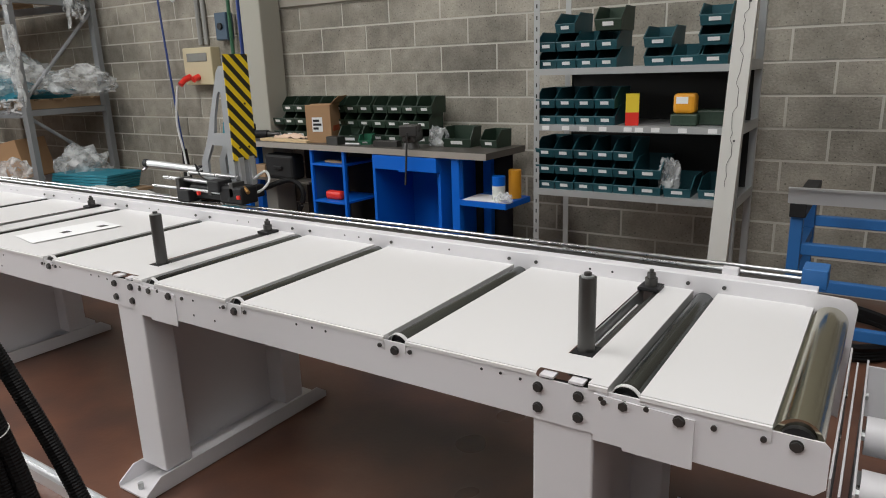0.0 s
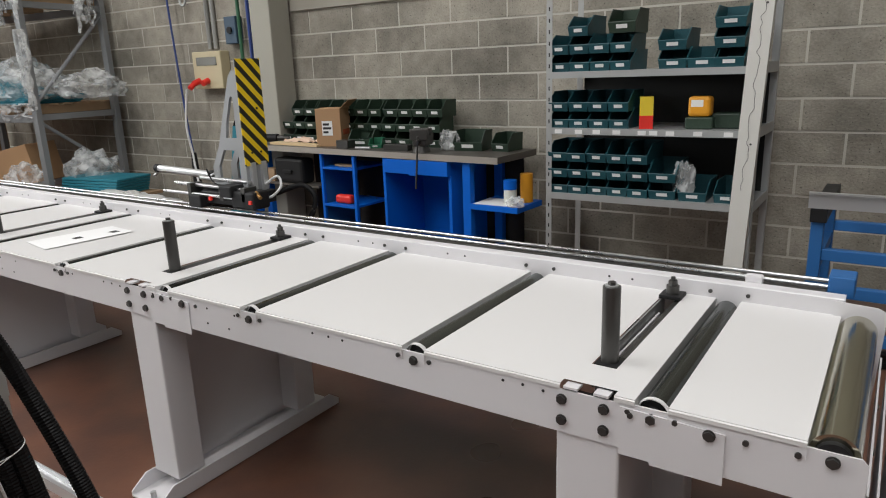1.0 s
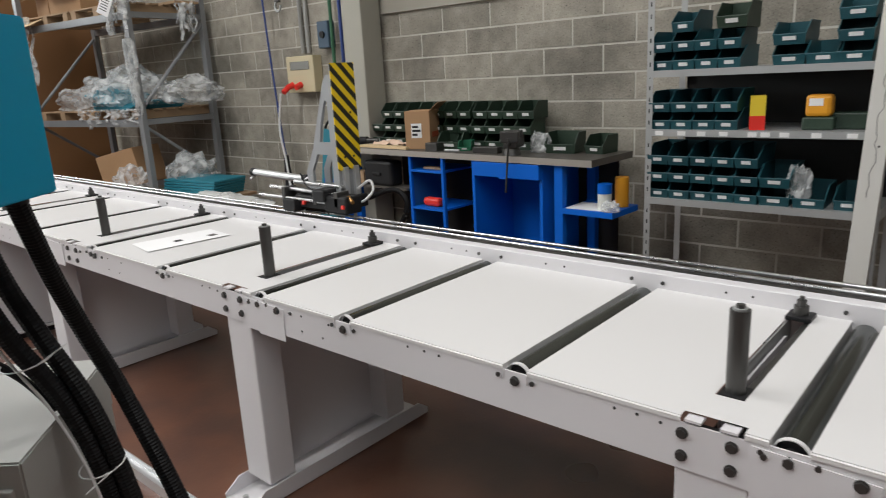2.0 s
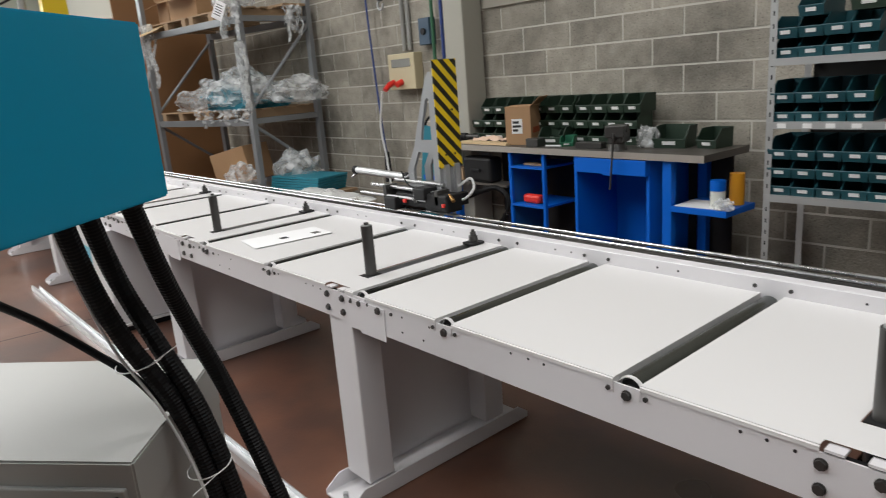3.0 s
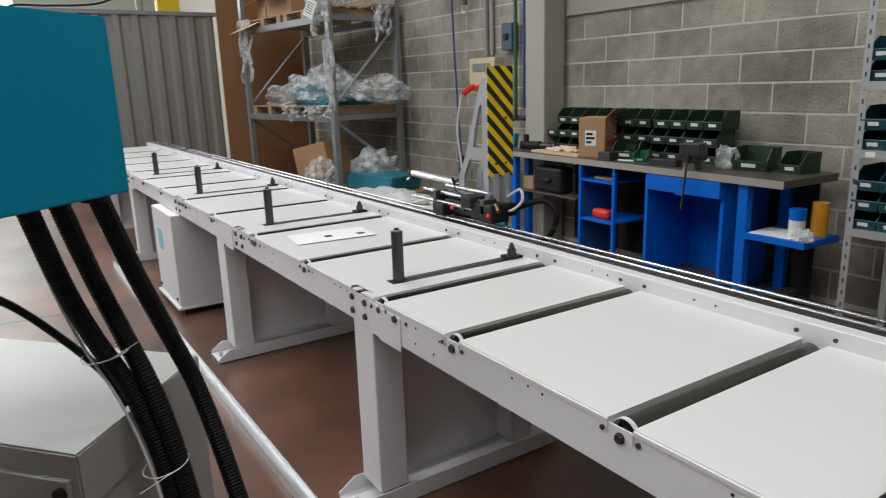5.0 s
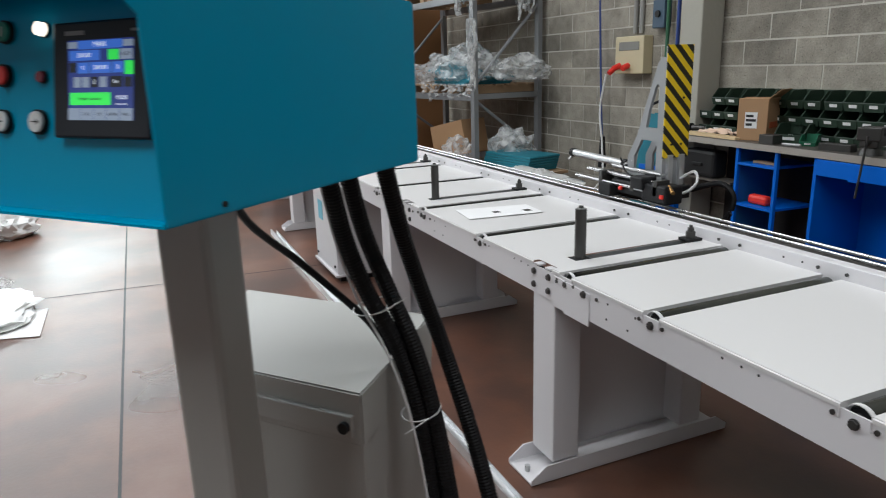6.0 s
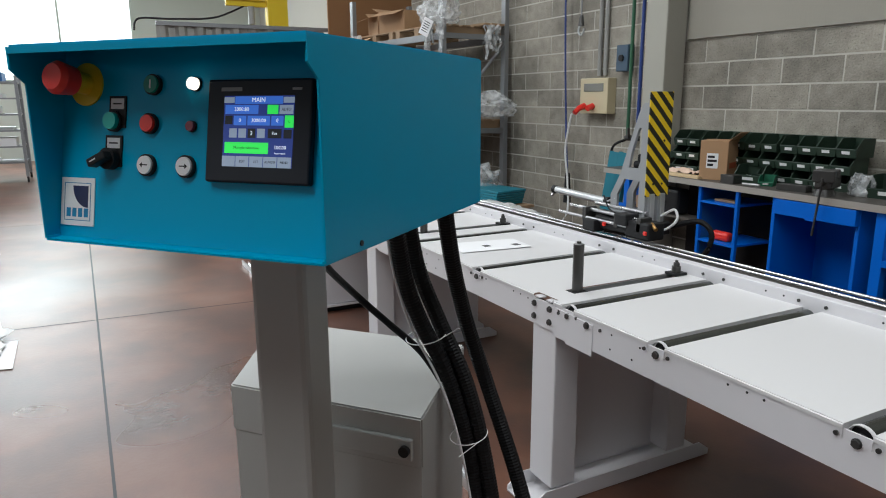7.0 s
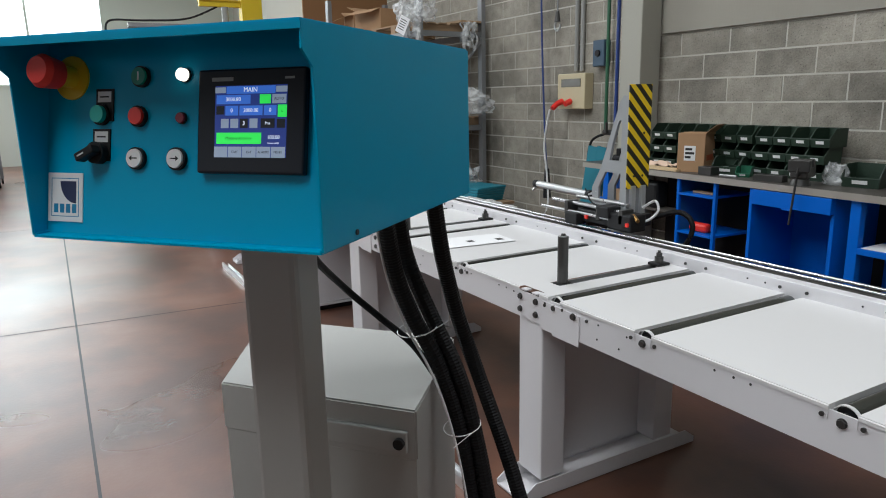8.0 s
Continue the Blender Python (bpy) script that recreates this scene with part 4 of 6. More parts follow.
# ---- long aluminium channel on the floor ----
bm = bmesh.new()
prism(bm, [(-0.25, 0.0), (-0.185, 0.0), (-0.185, 0.03), (-0.189, 0.03), (-0.189, 0.004), (-0.246, 0.004), (-0.246, 0.045), (-0.235, 0.045), (-0.235, 0.049), (-0.25, 0.049)], "x", -6.2, -0.95)
solid("floor_channel", bm, ALU, "long bright aluminium cable channel lying on the floor", "cable channel")


# ---- white machine base under the far end of the table ----
def machine_base():
    k = thing("saw_cabinet", "light grey sheet-metal machine base with a dark plinth under the table", "machine cabinet")
    part("body", B(-4.86, -4.19, -0.07, 0.55, 0.07, 0.76, bevel=0.006), PAINT, k)
    part("plinth", B(-4.83, -4.22, -0.04, 0.52, 0.0, 0.07), BLACK, k)
    part("flange", B(-4.88, -4.17, -0.09, 0.57, 0.05, 0.068, bevel=0.002), PAINT, k)
    for x in (-4.8, -4.25):
        part("bolt", R((x, -0.072, 0.12), (x, -0.08, 0.12), 0.012, 8), BLACK, k)
    part("emblem", B(-4.70, -4.56, -0.0735, -0.0705, 0.44, 0.60), plain("pale blue print", (0.1, 0.45, 0.6), 0.4), k, "pale blue emblem")


machine_base()


# ---- workbench ----
BM = Matrix.Translation((-4.632, 3.2065, 0)) @ pose(0, 0, 0, 0, 0, -3.0)
BL, BDP, BZ = 3.205, 0.59, 0.972


def workbench():
    w = thing("workbench", "long bright blue steel workbench with a dark oily top", "workbench", m=BM)
    part("top", prism(bmesh.new(), [(-0.03, 0.004), (BL, 0.004), (BL, BDP), (0.50, BDP), (0.50, 0.26), (-0.03, 0.26)], "z", BZ - 0.05, BZ), BENCHTOP, w, "dark oily steel top")
    part("front_edge", B(-0.029, BL - 0.001, -0.002, 0.003, BZ - 0.052, BZ - 0.002), BENCH_EDGE, w, "rubbed steel front edge")
    z1 = BZ - 0.051
    for x, back in ((0.27, 0.19), (2.86, BDP - 0.1)):
        for y in (0.03, back):
            part("leg", B(x, x + 0.075, y, y + 0.06, 0, z1, bevel=0.005), BLUE, w)
        part("foot_rail", B(x + 0.01, x + 0.065, 0.09, back, 0.06, 0.12, bevel=0.004), BLUE, w)
    part("low_bar", B(-0.03, 0.27, 0.03, 0.06, 0.58, 0.63, bevel=0.003), BLUE, w)
    part("side_shelf", B(0.05, 1.2, 0.06, 0.24, 0.585, 0.605), BENCHTOP, w)
    # narrow open cabinet
    x0, x1 = 1.28, 1.715
    for x in (x0, x1 - 0.03):
        part("shelf_post", B(x, x + 0.03, 0.02, 0.05, 0.1, z1, bevel=0.003), BLUE, w)
    part("shelf_side", B(x0, x0 + 0.01, 0.05, 0.5, 0.1, z1), BLUE_DULL, w)
    for z in (0.44, 0.78):
        part("shelf", B(x0 + 0.03, x1 - 0.03, 0.02, 0.5, z, z + 0.02, bevel=0.002), BLUE, w)
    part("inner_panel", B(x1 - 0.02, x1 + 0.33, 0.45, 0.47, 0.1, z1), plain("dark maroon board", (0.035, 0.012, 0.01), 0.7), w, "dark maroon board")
    # drawer unit
    d0, d1 = 2.05, 2.74
    part("unit_side", B(d0, d0 + 0.03, 0.015, 0.56, 0.12, z1, bevel=0.003), BLUE, w)
    part("unit_side", B(d1 - 0.03, d1, 0.05, 0.56, 0.12, z1, bevel=0.003), BLUE, w)
    part("unit_back", B(d0 + 0.03, d1 - 0.03, 0.52, 0.56, 0.12, z1), BLUE, w)
    dr = part("drawer", B(d0 + 0.033, d1 - 0.002, 0.0, 0.45, z1 - 0.125, z1 - 0.008, bevel=0.004), BLUE, w)
    part("handle", B((d0 + d1) / 2 - 0.04, (d0 + d1) / 2 + 0.04, -0.008, 0.0, z1 - 0.135, z1 - 0.122, bevel=0.002), BLUE, dr)
    part("unit_floor", B(d0 + 0.03, d1 + 0.3, 0.05, 0.56, 0.10, 0.12), BENCHTOP, w)
    # added near-black sheet paints the deep shade under the bench
    part("shade_panel", B(0.62, 3.1, BDP - 0.03, BDP - 0.015, 0.08, z1), plain("near-black sheet standing in for shade under the bench", (0.012, 0.010, 0.010), 0.8), w, "near-black sheet standing in for shade under the bench")
    # low tray at the end
    part("tray", B(2.94, 3.36, 0.02, 0.4, 0.555, 0.60, bevel=0.003), BLUE, w, "blue low tray")
    # sloping outer leg
    return w


workbench()


def on_bench(x, y, z=BZ):
    return BM @ Matrix.Translation((x, y, z))


def bin_mesh(w, d, h, mat):
    """An open-fronted stacking bin: floor, back, stepped sides and a low sloping lip, one moulded shell."""
    bm = bmesh.new()
    a = w / 2
    side = [(0.0, 0.0), (d, 0.0), (d, h), (d * 0.28, h), (-0.014, h * 0.45)]
    L = [bm.verts.new((-a + 0.004 * (z < 0.01), y, z)) for y, z in side]
    Rr = [bm.verts.new((a - 0.004 * (z < 0.01), y, z)) for y, z in side]
    bm.faces.new(L)
    bm.faces.new(Rr[::-1])
    bm.faces.new((L[0], Rr[0], Rr[1], L[1]))
    bm.faces.new((L[1], Rr[1], Rr[2], L[2]))
    bm.faces.new((L[0], L[4], Rr[4], Rr[0]))
    # rolled rim along the open edge
    for S, sg in ((L, -1), (Rr, 1)):
        rim = [bm.verts.new(S[i].co + Vector((sg * 0.005, 0, 0))) for i in (2, 3, 4)]
        low = [bm.verts.new(q.co - Vector((0, 0, 0.008))) for q in rim]
        for i in range(2):
            bm.faces.new((S[2 + i], S[3 + i], rim[i + 1], rim[i]))
            bm.faces.new((rim[i], rim[i + 1], low[i + 1], low[i]))
    bmesh.ops.recalc_face_normals(bm, faces=bm.faces)
    bmesh.ops.solidify(bm, geom=list(bm.faces), thickness=0.003)
    return mesh_of(bm, "bin", mat)


def bin_thing(w, d, h, mat, label, group, tag=True):
    b = new("storage_bin", bin_mesh(w, d, h, mat))
    tagged(b, label, "storage bin", group)
    if tag:
        bm = bmesh.new()
        prism(bm, [(-0.0112, h * 0.16), (-0.0095, h * 0.16), (-0.0148, h * 0.33), (-0.0165, h * 0.33)], "x", -w * 0.21, w * 0.21)
        part("paper_label", bm, WHITE, b, "white paper label")
    return b


SLOTW = 0.1335
bt = bin_thing(0.126, 0.30, 0.122, BIN_TEAL, "dark teal plastic open-front storage bin on the shelf", "bins on the shelf unit")
bg = bin_thing(0.155, 0.195, 0.14, BIN_GREEN, "dark green plastic open-front storage bin stacked on the workbench", "bins on the workbench")
bs = bin_thing(0.105, 0.17, 0.08, BIN_GREEN, "small dark green plastic bin in a stacked row on the workbench", "bins on the workbench")

# ---- metal shelf unit ----
SX0, SX1, SY0, SY1 = -0.925, 0.37, 2.80, 3.35
SHELVES = [0.0, 0.79, 1.22, 1.575]


def shelf_unit():
    s = thing("shelf_unit", "grey galvanised steel shelf unit filled with plastic bins", "shelf unit")
    for x in (SX0, SX1 - 0.04):
        for y in (SY0, SY1 - 0.04):
            bm = bmesh.new()
            box(bm, x, x + 0.04, y, y + 0.003, 0, 2.35)
            xs = x if x < -0.5 else x + 0.037
            box(bm, xs, xs + 0.003, y + 0.003, y + 0.04, 0, 2.35)
            p = part("upright", bm, GALV, s)
            for k in range(30):
                part("slot", B(x + 0.016, x + 0.024, y - 0.001, y + 0.0, 0.2 + 0.07 * k, 0.225 + 0.07 * k), INK, p) if y == SY0 else None
    for z in SHELVES[1:]:
        bm = B(SX0 + 0.003, SX1 - 0.003, SY0 + 0.004, SY1 - 0.004, z - 0.004, z)
        box(bm, SX0 + 0.003, SX1 - 0.003, SY0 - 0.004, SY0 - 0.001, z - 0.04, z)
        sh = part("shelf", bm, GALV, s)
        part("end_bar", B(SX1 - 0.003, SX1 + 0.001, SY0 + 0.045, SY1 - 0.045, z - 0.04, z + 0.02), GALV, s)
        if z == SHELVES[2]:
            for x in (-0.86, -0.72, -0.60, -0.47, -0.31, -0.24, -0.14, 0.02, 0.19):
                part("price_tag", B(x, x + 0.05, SY0 - 0.0065, SY0 - 0.004, z - 0.034, z - 0.008), WHITE, sh, "small white paper tag")
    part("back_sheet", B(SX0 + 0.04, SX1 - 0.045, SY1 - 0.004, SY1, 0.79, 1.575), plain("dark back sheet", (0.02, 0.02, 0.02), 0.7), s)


shelf_unit()


def shelf_bins():
    rows = [(3, c, k) for c in range(4) for k in range(3 if c == 1 else 2)]  # shelf level, column, storey
    rows += [(3, 5.35, 0), (3, 5.35, 1), (3, 6.6, 0), (3, 7.7, 0), (3, 7.7, 1), (3, 7.7, 2)]
    rows += [(2, c, k) for c in range(4) for k in range(2)]
    rows += [(1, c, k) for c in range(5) for k in range(3)] + [(1, 5.15, 0), (1, 5.15, 1), (1, 6.5, 0)]
    for lv, c, k in rows:
        x = SX0 + 0.082 + SLOTW * c
        m = Matrix.Translation((x, SY0 + 0.03 - 0.012 * k + random.uniform(-0.006, 0.006), SHELVES[lv] + 0.001 + 0.108 * k)) @ pose(0, 0, 0, 0, 0, random.uniform(-1.5, 1.5))
        copy_thing(bt, m @ Matrix.Diagonal((1.25 if c > 4.5 else 1.0, 1.0, 1.0, 1)))


shelf_bins()
bt.matrix_basis = pose(SX0 + 0.082 + SLOTW * 7.9, SY0 + 0.05, SHELVES[1] + 0.001)
olive = copy_thing(bg, pose(SX0 + 0.09 + SLOTW * 3, SY0 + 0.02, SHELVES[3] + 0.222) @ Matrix.Diagonal((1.05, 1.2, 1, 1)))


# ---- bins and things on the bench ----
def bench_bins():
    for k, (n, x0, y) in enumerate(((9, 1.0, 0.375), (9, 1.0, 0.38), (10, 0.78, 0.39))):
        for i in range(n):
            z = BZ + 0.003 + k * 0.128
            x = x0 + 0.165 * i if k < 2 else 0.83 + 0.165 * i + (0.03 if i > 5 else 0)
            copy_thing(bg, on_bench(x, y, z))
    for i in range(3):
        for k in range(3 if i else 2):
            copy_thing(bg, on_bench(0.62 + 0.165 * i - 0.13, 0.375, BZ + 0.003 + 0.128 * k))
    copy_thing(bg, on_bench(1.62, 0.22) @ pose(0, 0, 0, 0, 0, 12) @ Matrix.Diagonal((1.5, 1, 1.05, 1)))
    copy_thing(bg, on_bench(2.75, 0.28) @ pose(0, 0, 0, 0, 0, 8) @ Matrix.Diagonal((1.6, 1, 1.15, 1)))


bench_bins()
bg.matrix_basis = on_bench(3.02, 0.34) @ pose(0, 0, 0, 0, 0, -4)
small_bin = bs
small_bin.matrix_basis = on_bench(1.85, 0.16) @ pose(0, 0, 0, 0, 0, 30)
small_bin.data.materials[0] = BIN_LIGHT
tagged(small_bin, "small mid-green plastic bin lying on the workbench")


def carton():
    c = thing("cardboard_box", "brown cardboard box with a white shipping label on the workbench", "cardboard box", m=on_bench(1.27, 0.24) @ pose(0, 0, 0, 0, 0, 24))
    part("body", B(-0.12, 0.12, -0.13, 0.13, 0.0, 0.34, bevel=0.004), CARD, c)
    part("flap", B(-0.12, 0.12, -0.001, 0.001, 0.341, 0.345), CARD, c)
    flap = part("flap", B(0, 0.11, -0.12, 0.12, 0, 0.004), CARD, c)
    flap.matrix_basis = pose(0.12, 0, 0.34, 0, -40, 0)
    lab = part("shipping_label", B(-0.06, 0.04, -0.1315, -0.1302, 0.10, 0.23), WHITE, c, "white shipping label")
    for k, w in enumerate((0.05, 0.08, 0.06)):
        part("bar", B(-0.05, -0.05 + w, -0.133, -0.1317, 0.12 + 0.035 * k, 0.14 + 0.035 * k), INK, lab)
    part("print", B(0.1205, 0.1225, -0.08, 0.08, 0.1, 0.15), plain("red print", (0.42, 0.09, 0.03), 0.7), c)


carton()


def vise():
    v = thing("bench_vise", "dark steel bench vise on the workbench", "vise", m=on_bench(2.42, 0.09) @ pose(0, 0, 0, 0, 0, 20))
    part("base", R((0, 0, 0), (0, 0, 0.05), 0.075, 18, 0.06), STEEL_DARK, v, smooth=True)
    part("body", B(-0.06, 0.06, -0.06, 0.16, 0.05, 0.15, bevel=0.015), STEEL_DARK, v)
    part("jaw", B(-0.075, 0.075, 0.02, 0.07, 0.13, 0.19, bevel=0.008), STEEL_DARK, v)
    part("jaw", B(-0.075, 0.075, -0.07, -0.02, 0.10, 0.19, bevel=0.008), STEEL_DARK, v)
    part("screw", R((0, -0.06, 0.09), (0, -0.16, 0.09), 0.016, 14), STEEL_DARK, v, smooth=True)
    part("lever", R((0.02, -0.145, 0.14), (-0.01, -0.15, -0.28), 0.008, 10), STEEL_DARK, v, smooth=True)


vise()


def bench_clutter():
    solid("wooden_plank", B(-0.34, 0.34, -0.05, 0.05, 0, 0.022, bevel=0.002), WOOD, "pale raw wooden plank lying on the bench", "plank", m=on_bench(0.90, 0.10) @ pose(0, 0, 0, 0, 0, -2))
    bm = bmesh.new()
    n = 14
    grid = [[bm.verts.new((-0.2 + 0.4 * i / n, -0.1 + 0.2 * j / n, 0.012 + 0.035 * noise.noise(Vector((i * 0.35, j * 0.35, 2))) + 0.03 * math.exp(-((i - 7) ** 2 + (j - 7) ** 2) / 18))) for j in range(n + 1)] for i in range(n + 1)]
    for i in range(n):
        for j in range(n):
            bm.faces.new((grid[i][j], grid[i + 1][j], grid[i + 1][j + 1], grid[i][j + 1]))
    low = min(v.co.z for v in bm.verts)
    for v in bm.verts:
        v.co.z -= low - 0.004
    cloth = solid("crumpled_paper", bm, worn("pinkish wrapping paper", (0.55, 0.33, 0.22), (0.75, 0.55, 0.42), 0.7, grain=20, patch=8), "crumpled pinkish wrapping paper on the bench", "paper", m=on_bench(0.78, 0.28))
    mod = cloth.modifiers.new("thick", "SOLIDIFY")
    mod.thickness = 0.003
    t = thing("hand_tool", "black power tool lying on the workbench", "power tool", m=on_bench(0.42, 0.20) @ pose(0, 0, 0, 0, 0, 15))
    part("body", R((-0.15, 0, 0.045), (0.08, 0, 0.045), 0.04, 14), BLACK, t, smooth=True)
    part("head", R((0.08, 0, 0.045), (0.2, 0.02, 0.045), 0.028, 12, 0.018), STEEL_DARK, t, smooth=True)
    part("grip", B(-0.12, -0.07, -0.02, 0.02, 0.07, 0.15, bevel=0.01), BLACK, t)
    b = solid("steel_block", B(-0.07, 0.07, -0.05, 0.05, 0, 0.07, bevel=0.004), STEEL_DARK, "small dark steel block on the bench", "steel block", "steel offcuts", m=on_bench(1.56, 0.09))
    solid("steel_block", B(-0.12, 0.12, -0.04, 0.04, 0, 0.05, bevel=0.004), STEEL_DARK, "flat dark steel bar on the bench", "steel block", "steel offcuts", m=on_bench(2.14, 0.12) @ pose(0, 0, 0, 0, 0, 8))
    bm = bmesh.new()
    tube(bm, [(0.0, 0, 0.012), (0.1, 0.05, 0.012), (0.2, -0.02, 0.03), (0.3, 0.04, 0.012), (0.18, 0.09, 0.015), (0.05, 0.07, 0.012)], 0.011, 8)
    solid("black_hose", bm, RUBBER, "short black hose coiled on the bench", "hose", m=on_bench(1.35, 0.30), smooth=True)
    pin = solid("steel_pin", R((0, 0, 0.012), (0.14, 0.03, 0.012), 0.012, 12), GALV, "short bright steel pin on the bench", "pin", m=on_bench(1.72, 0.05), smooth=True)
    # low tray things
    p = thing("spray_can", "white paint tin with a blue lid on the tray", "tin", m=BM @ Matrix.Translation((3.24, 0.12, 0.601)))
    part("can", R((0, 0, 0), (0, 0, 0.12), 0.05, 22), worn("white and green print", (0.5, 0.55, 0.45), (0.7, 0.72, 0.66), 0.4), p, smooth=True)
    part("lid", R((0, 0, 0.12), (0, 0, 0.19), 0.052, 22), BLUE, p, "blue lid", True)
    solid("orange_can", R((0, 0, 0), (0, 0, 0.22), 0.05, 22), ORANGE, "orange plastic can on the low tray", "can", m=BM @ Matrix.Translation((3.29, 0.28, 0.601)), smooth=True)
    solid("paper_sheet", B(-0.16, 0.16, -0.13, 0.13, 0, 0.004), PAPER, "white papers lying on the blue low tray", "paper", m=BM @ Matrix.Translation((3.12, 0.16, 0.601)) @ pose(0, 0, 0, 0, 0, 4))
    crumple("plastic_bag", BM @ Matrix.Translation((3.32, 0.06, 0.601)), 0.07, 0.05, 0.07, "clear plastic bag on the blue low tray", seed=9)
    # inside the open cabinet
    solid("red_drill", B(-0.1, 0.1, -0.04, 0.04, 0, 0.08, bevel=0.025), RED, "red power tool lying on the open shelf", "power tool", m=BM @ Matrix.Translation((1.48, 0.12, 0.461)))
    solid("wooden_strip", B(-0.1, 0.12, -0.03, 0.03, 0, 0.02, bevel=0.002), PALLET, "wooden strip on the open shelf", "wood strip", m=BM @ Matrix.Translation((1.50, 0.12, 0.801)))
    t = thing("drill_case", "black tool case on the side shelf of the bench", "tool case", m=BM @ Matrix.Translation((0.78, 0.15, 0.606)))
    part("case", B(-0.2, 0.2, -0.08, 0.08, 0, 0.24, bevel=0.03), BLACK, t)
    part("handle", B(-0.06, 0.06, -0.10, -0.08, 0.1, 0.13, bevel=0.006), BLACK, t)
    solid("wood_block", B(-0.08, 0.08, -0.06, 0.06, 0, 0.12, bevel=0.003), PALLET, "rough wooden block on the side shelf", "wood block", m=BM @ Matrix.Translation((0.47, 0.15, 0.606)))
    # small clear bag beside the vise
    crumple("plastic_bag", on_bench(2.55, 0.30), 0.09, 0.07, 0.15, "crumpled clear plastic bag on the bench", seed=3)


def crumple(name, m, a, b, h, label, seed=1, mat=None, rough=0.35, kind=""):
    """A crumpled, uneven heap of film."""
    bm = bmesh.new()
    bmesh.ops.create_icosphere(bm, subdivisions=4, radius=1.0)
    for v in bm.verts:
        p = v.co.copy()
        w = 1 + rough * noise.noise(p * 2.1 + Vector((seed * 7.1, 0, 0))) + 0.5 * rough * noise.noise(p * 5.3 + Vector((0, seed * 3.7, 0))) + 0.22 * rough * abs(noise.noise(p * 13 + Vector((0, 0, seed))))
        v.co = Vector((p.x * a * w, p.y * b * w, max(0.0, 0.35 + p.z * 0.65) * h * w))
    return solid(name, bm, mat or FILM, label, "plastic film", kind=kind, m=m, smooth=True)


bench_clutter()

# things on the shelf unit
c = thing("product_carton", "yellow and red printed carton standing on the shelf", "carton")
c.matrix_world = pose(-0.285, 2.87, SHELVES[2] + 0.001, 0, 0, 18)
part("upper", B(-0.04, 0.04, -0.05, 0.1, 0.08, 0.19), worn("yellow card", (0.7, 0.5, 0.02), (0.8, 0.6, 0.04), 0.5), c, "yellow upper half")
part("lower", B(-0.0401, 0.0401, -0.0501, 0.1001, 0.0, 0.08), RED, c, "red lower half")
k = thing("battery_charger", "orange charger on a grey base on the shelf", "charger")
k.matrix_world = pose(0.03, 2.92, SHELVES[2] + 0.001)
part("base", B(-0.08, 0.08, -0.06, 0.06, 0, 0.07, bevel=0.01), BIN_GREEN, k)
part("pack", B(-0.07, 0.06, -0.05, 0.05, 0.07, 0.19, bevel=0.02), ORANGE, k, "orange pack")
part("label", B(-0.05, 0.02, -0.0515, -0.0505, 0.13, 0.17), WHITE, k)
solid("grey_case", B(-0.09, 0.09, -0.06, 0.06, 0, 0.09, bevel=0.01), BIN_GREEN, "dark grey case on the shelf", "case", m=pose(0.18, 2.98, SHELVES[2] + 0.001))
crumple("plastic_bag", pose(-0.045, 2.9, SHELVES[1] + 0.04), 0.06, 0.06, 0.18, "clear plastic bag of parts standing in a bin", seed=5)

# tall flaking profile leaning by the shelf unit
def channel(w, d, length, t=0.004):
    """A U-shaped steel profile standing on its end."""
    return prism(bmesh.new(), [(0, 0), (w, 0), (w, d), (w - t, d), (w - t, t), (t, t), (t, d), (0, d)], "z", 0.0, length)


def tall_profile():
    t = thing("tall_profile", "tall flaking off-white steel profile leaning on the shelf unit", "steel profile", m=pose(0.243, 2.66, 0.002, -2.2, 1.9, 0))
    part("web", B(0.0, 0.105, 0.0, 0.005, 0.0, 2.6, bevel=0.0015), FLAKED, t)
    for x in (0.0005, 0.0995):
        part("flange", B(x, x + 0.005, 0.005, 0.055, 0.0, 2.6, bevel=0.0015), FLAKED, t, "flaking side flange")
    # a ragged crack in the coating down the web
    rnd = random.Random(4)
    line = [(0.055 + rnd.uniform(-0.012, 0.012), -0.0006, 0.9 + 0.03 * k) for k in range(50)]
    part("crack", tube(bmesh.new(), line, 0.0013, 6), STEEL_DARK, t, "dark crack in the coating")
    for z in (0.42, 1.16, 1.9):
        part("rivet", R((0.07, 0.0, z), (0.07, -0.004, z), 0.006, 10), STEEL_DARK, t)


tall_profile()


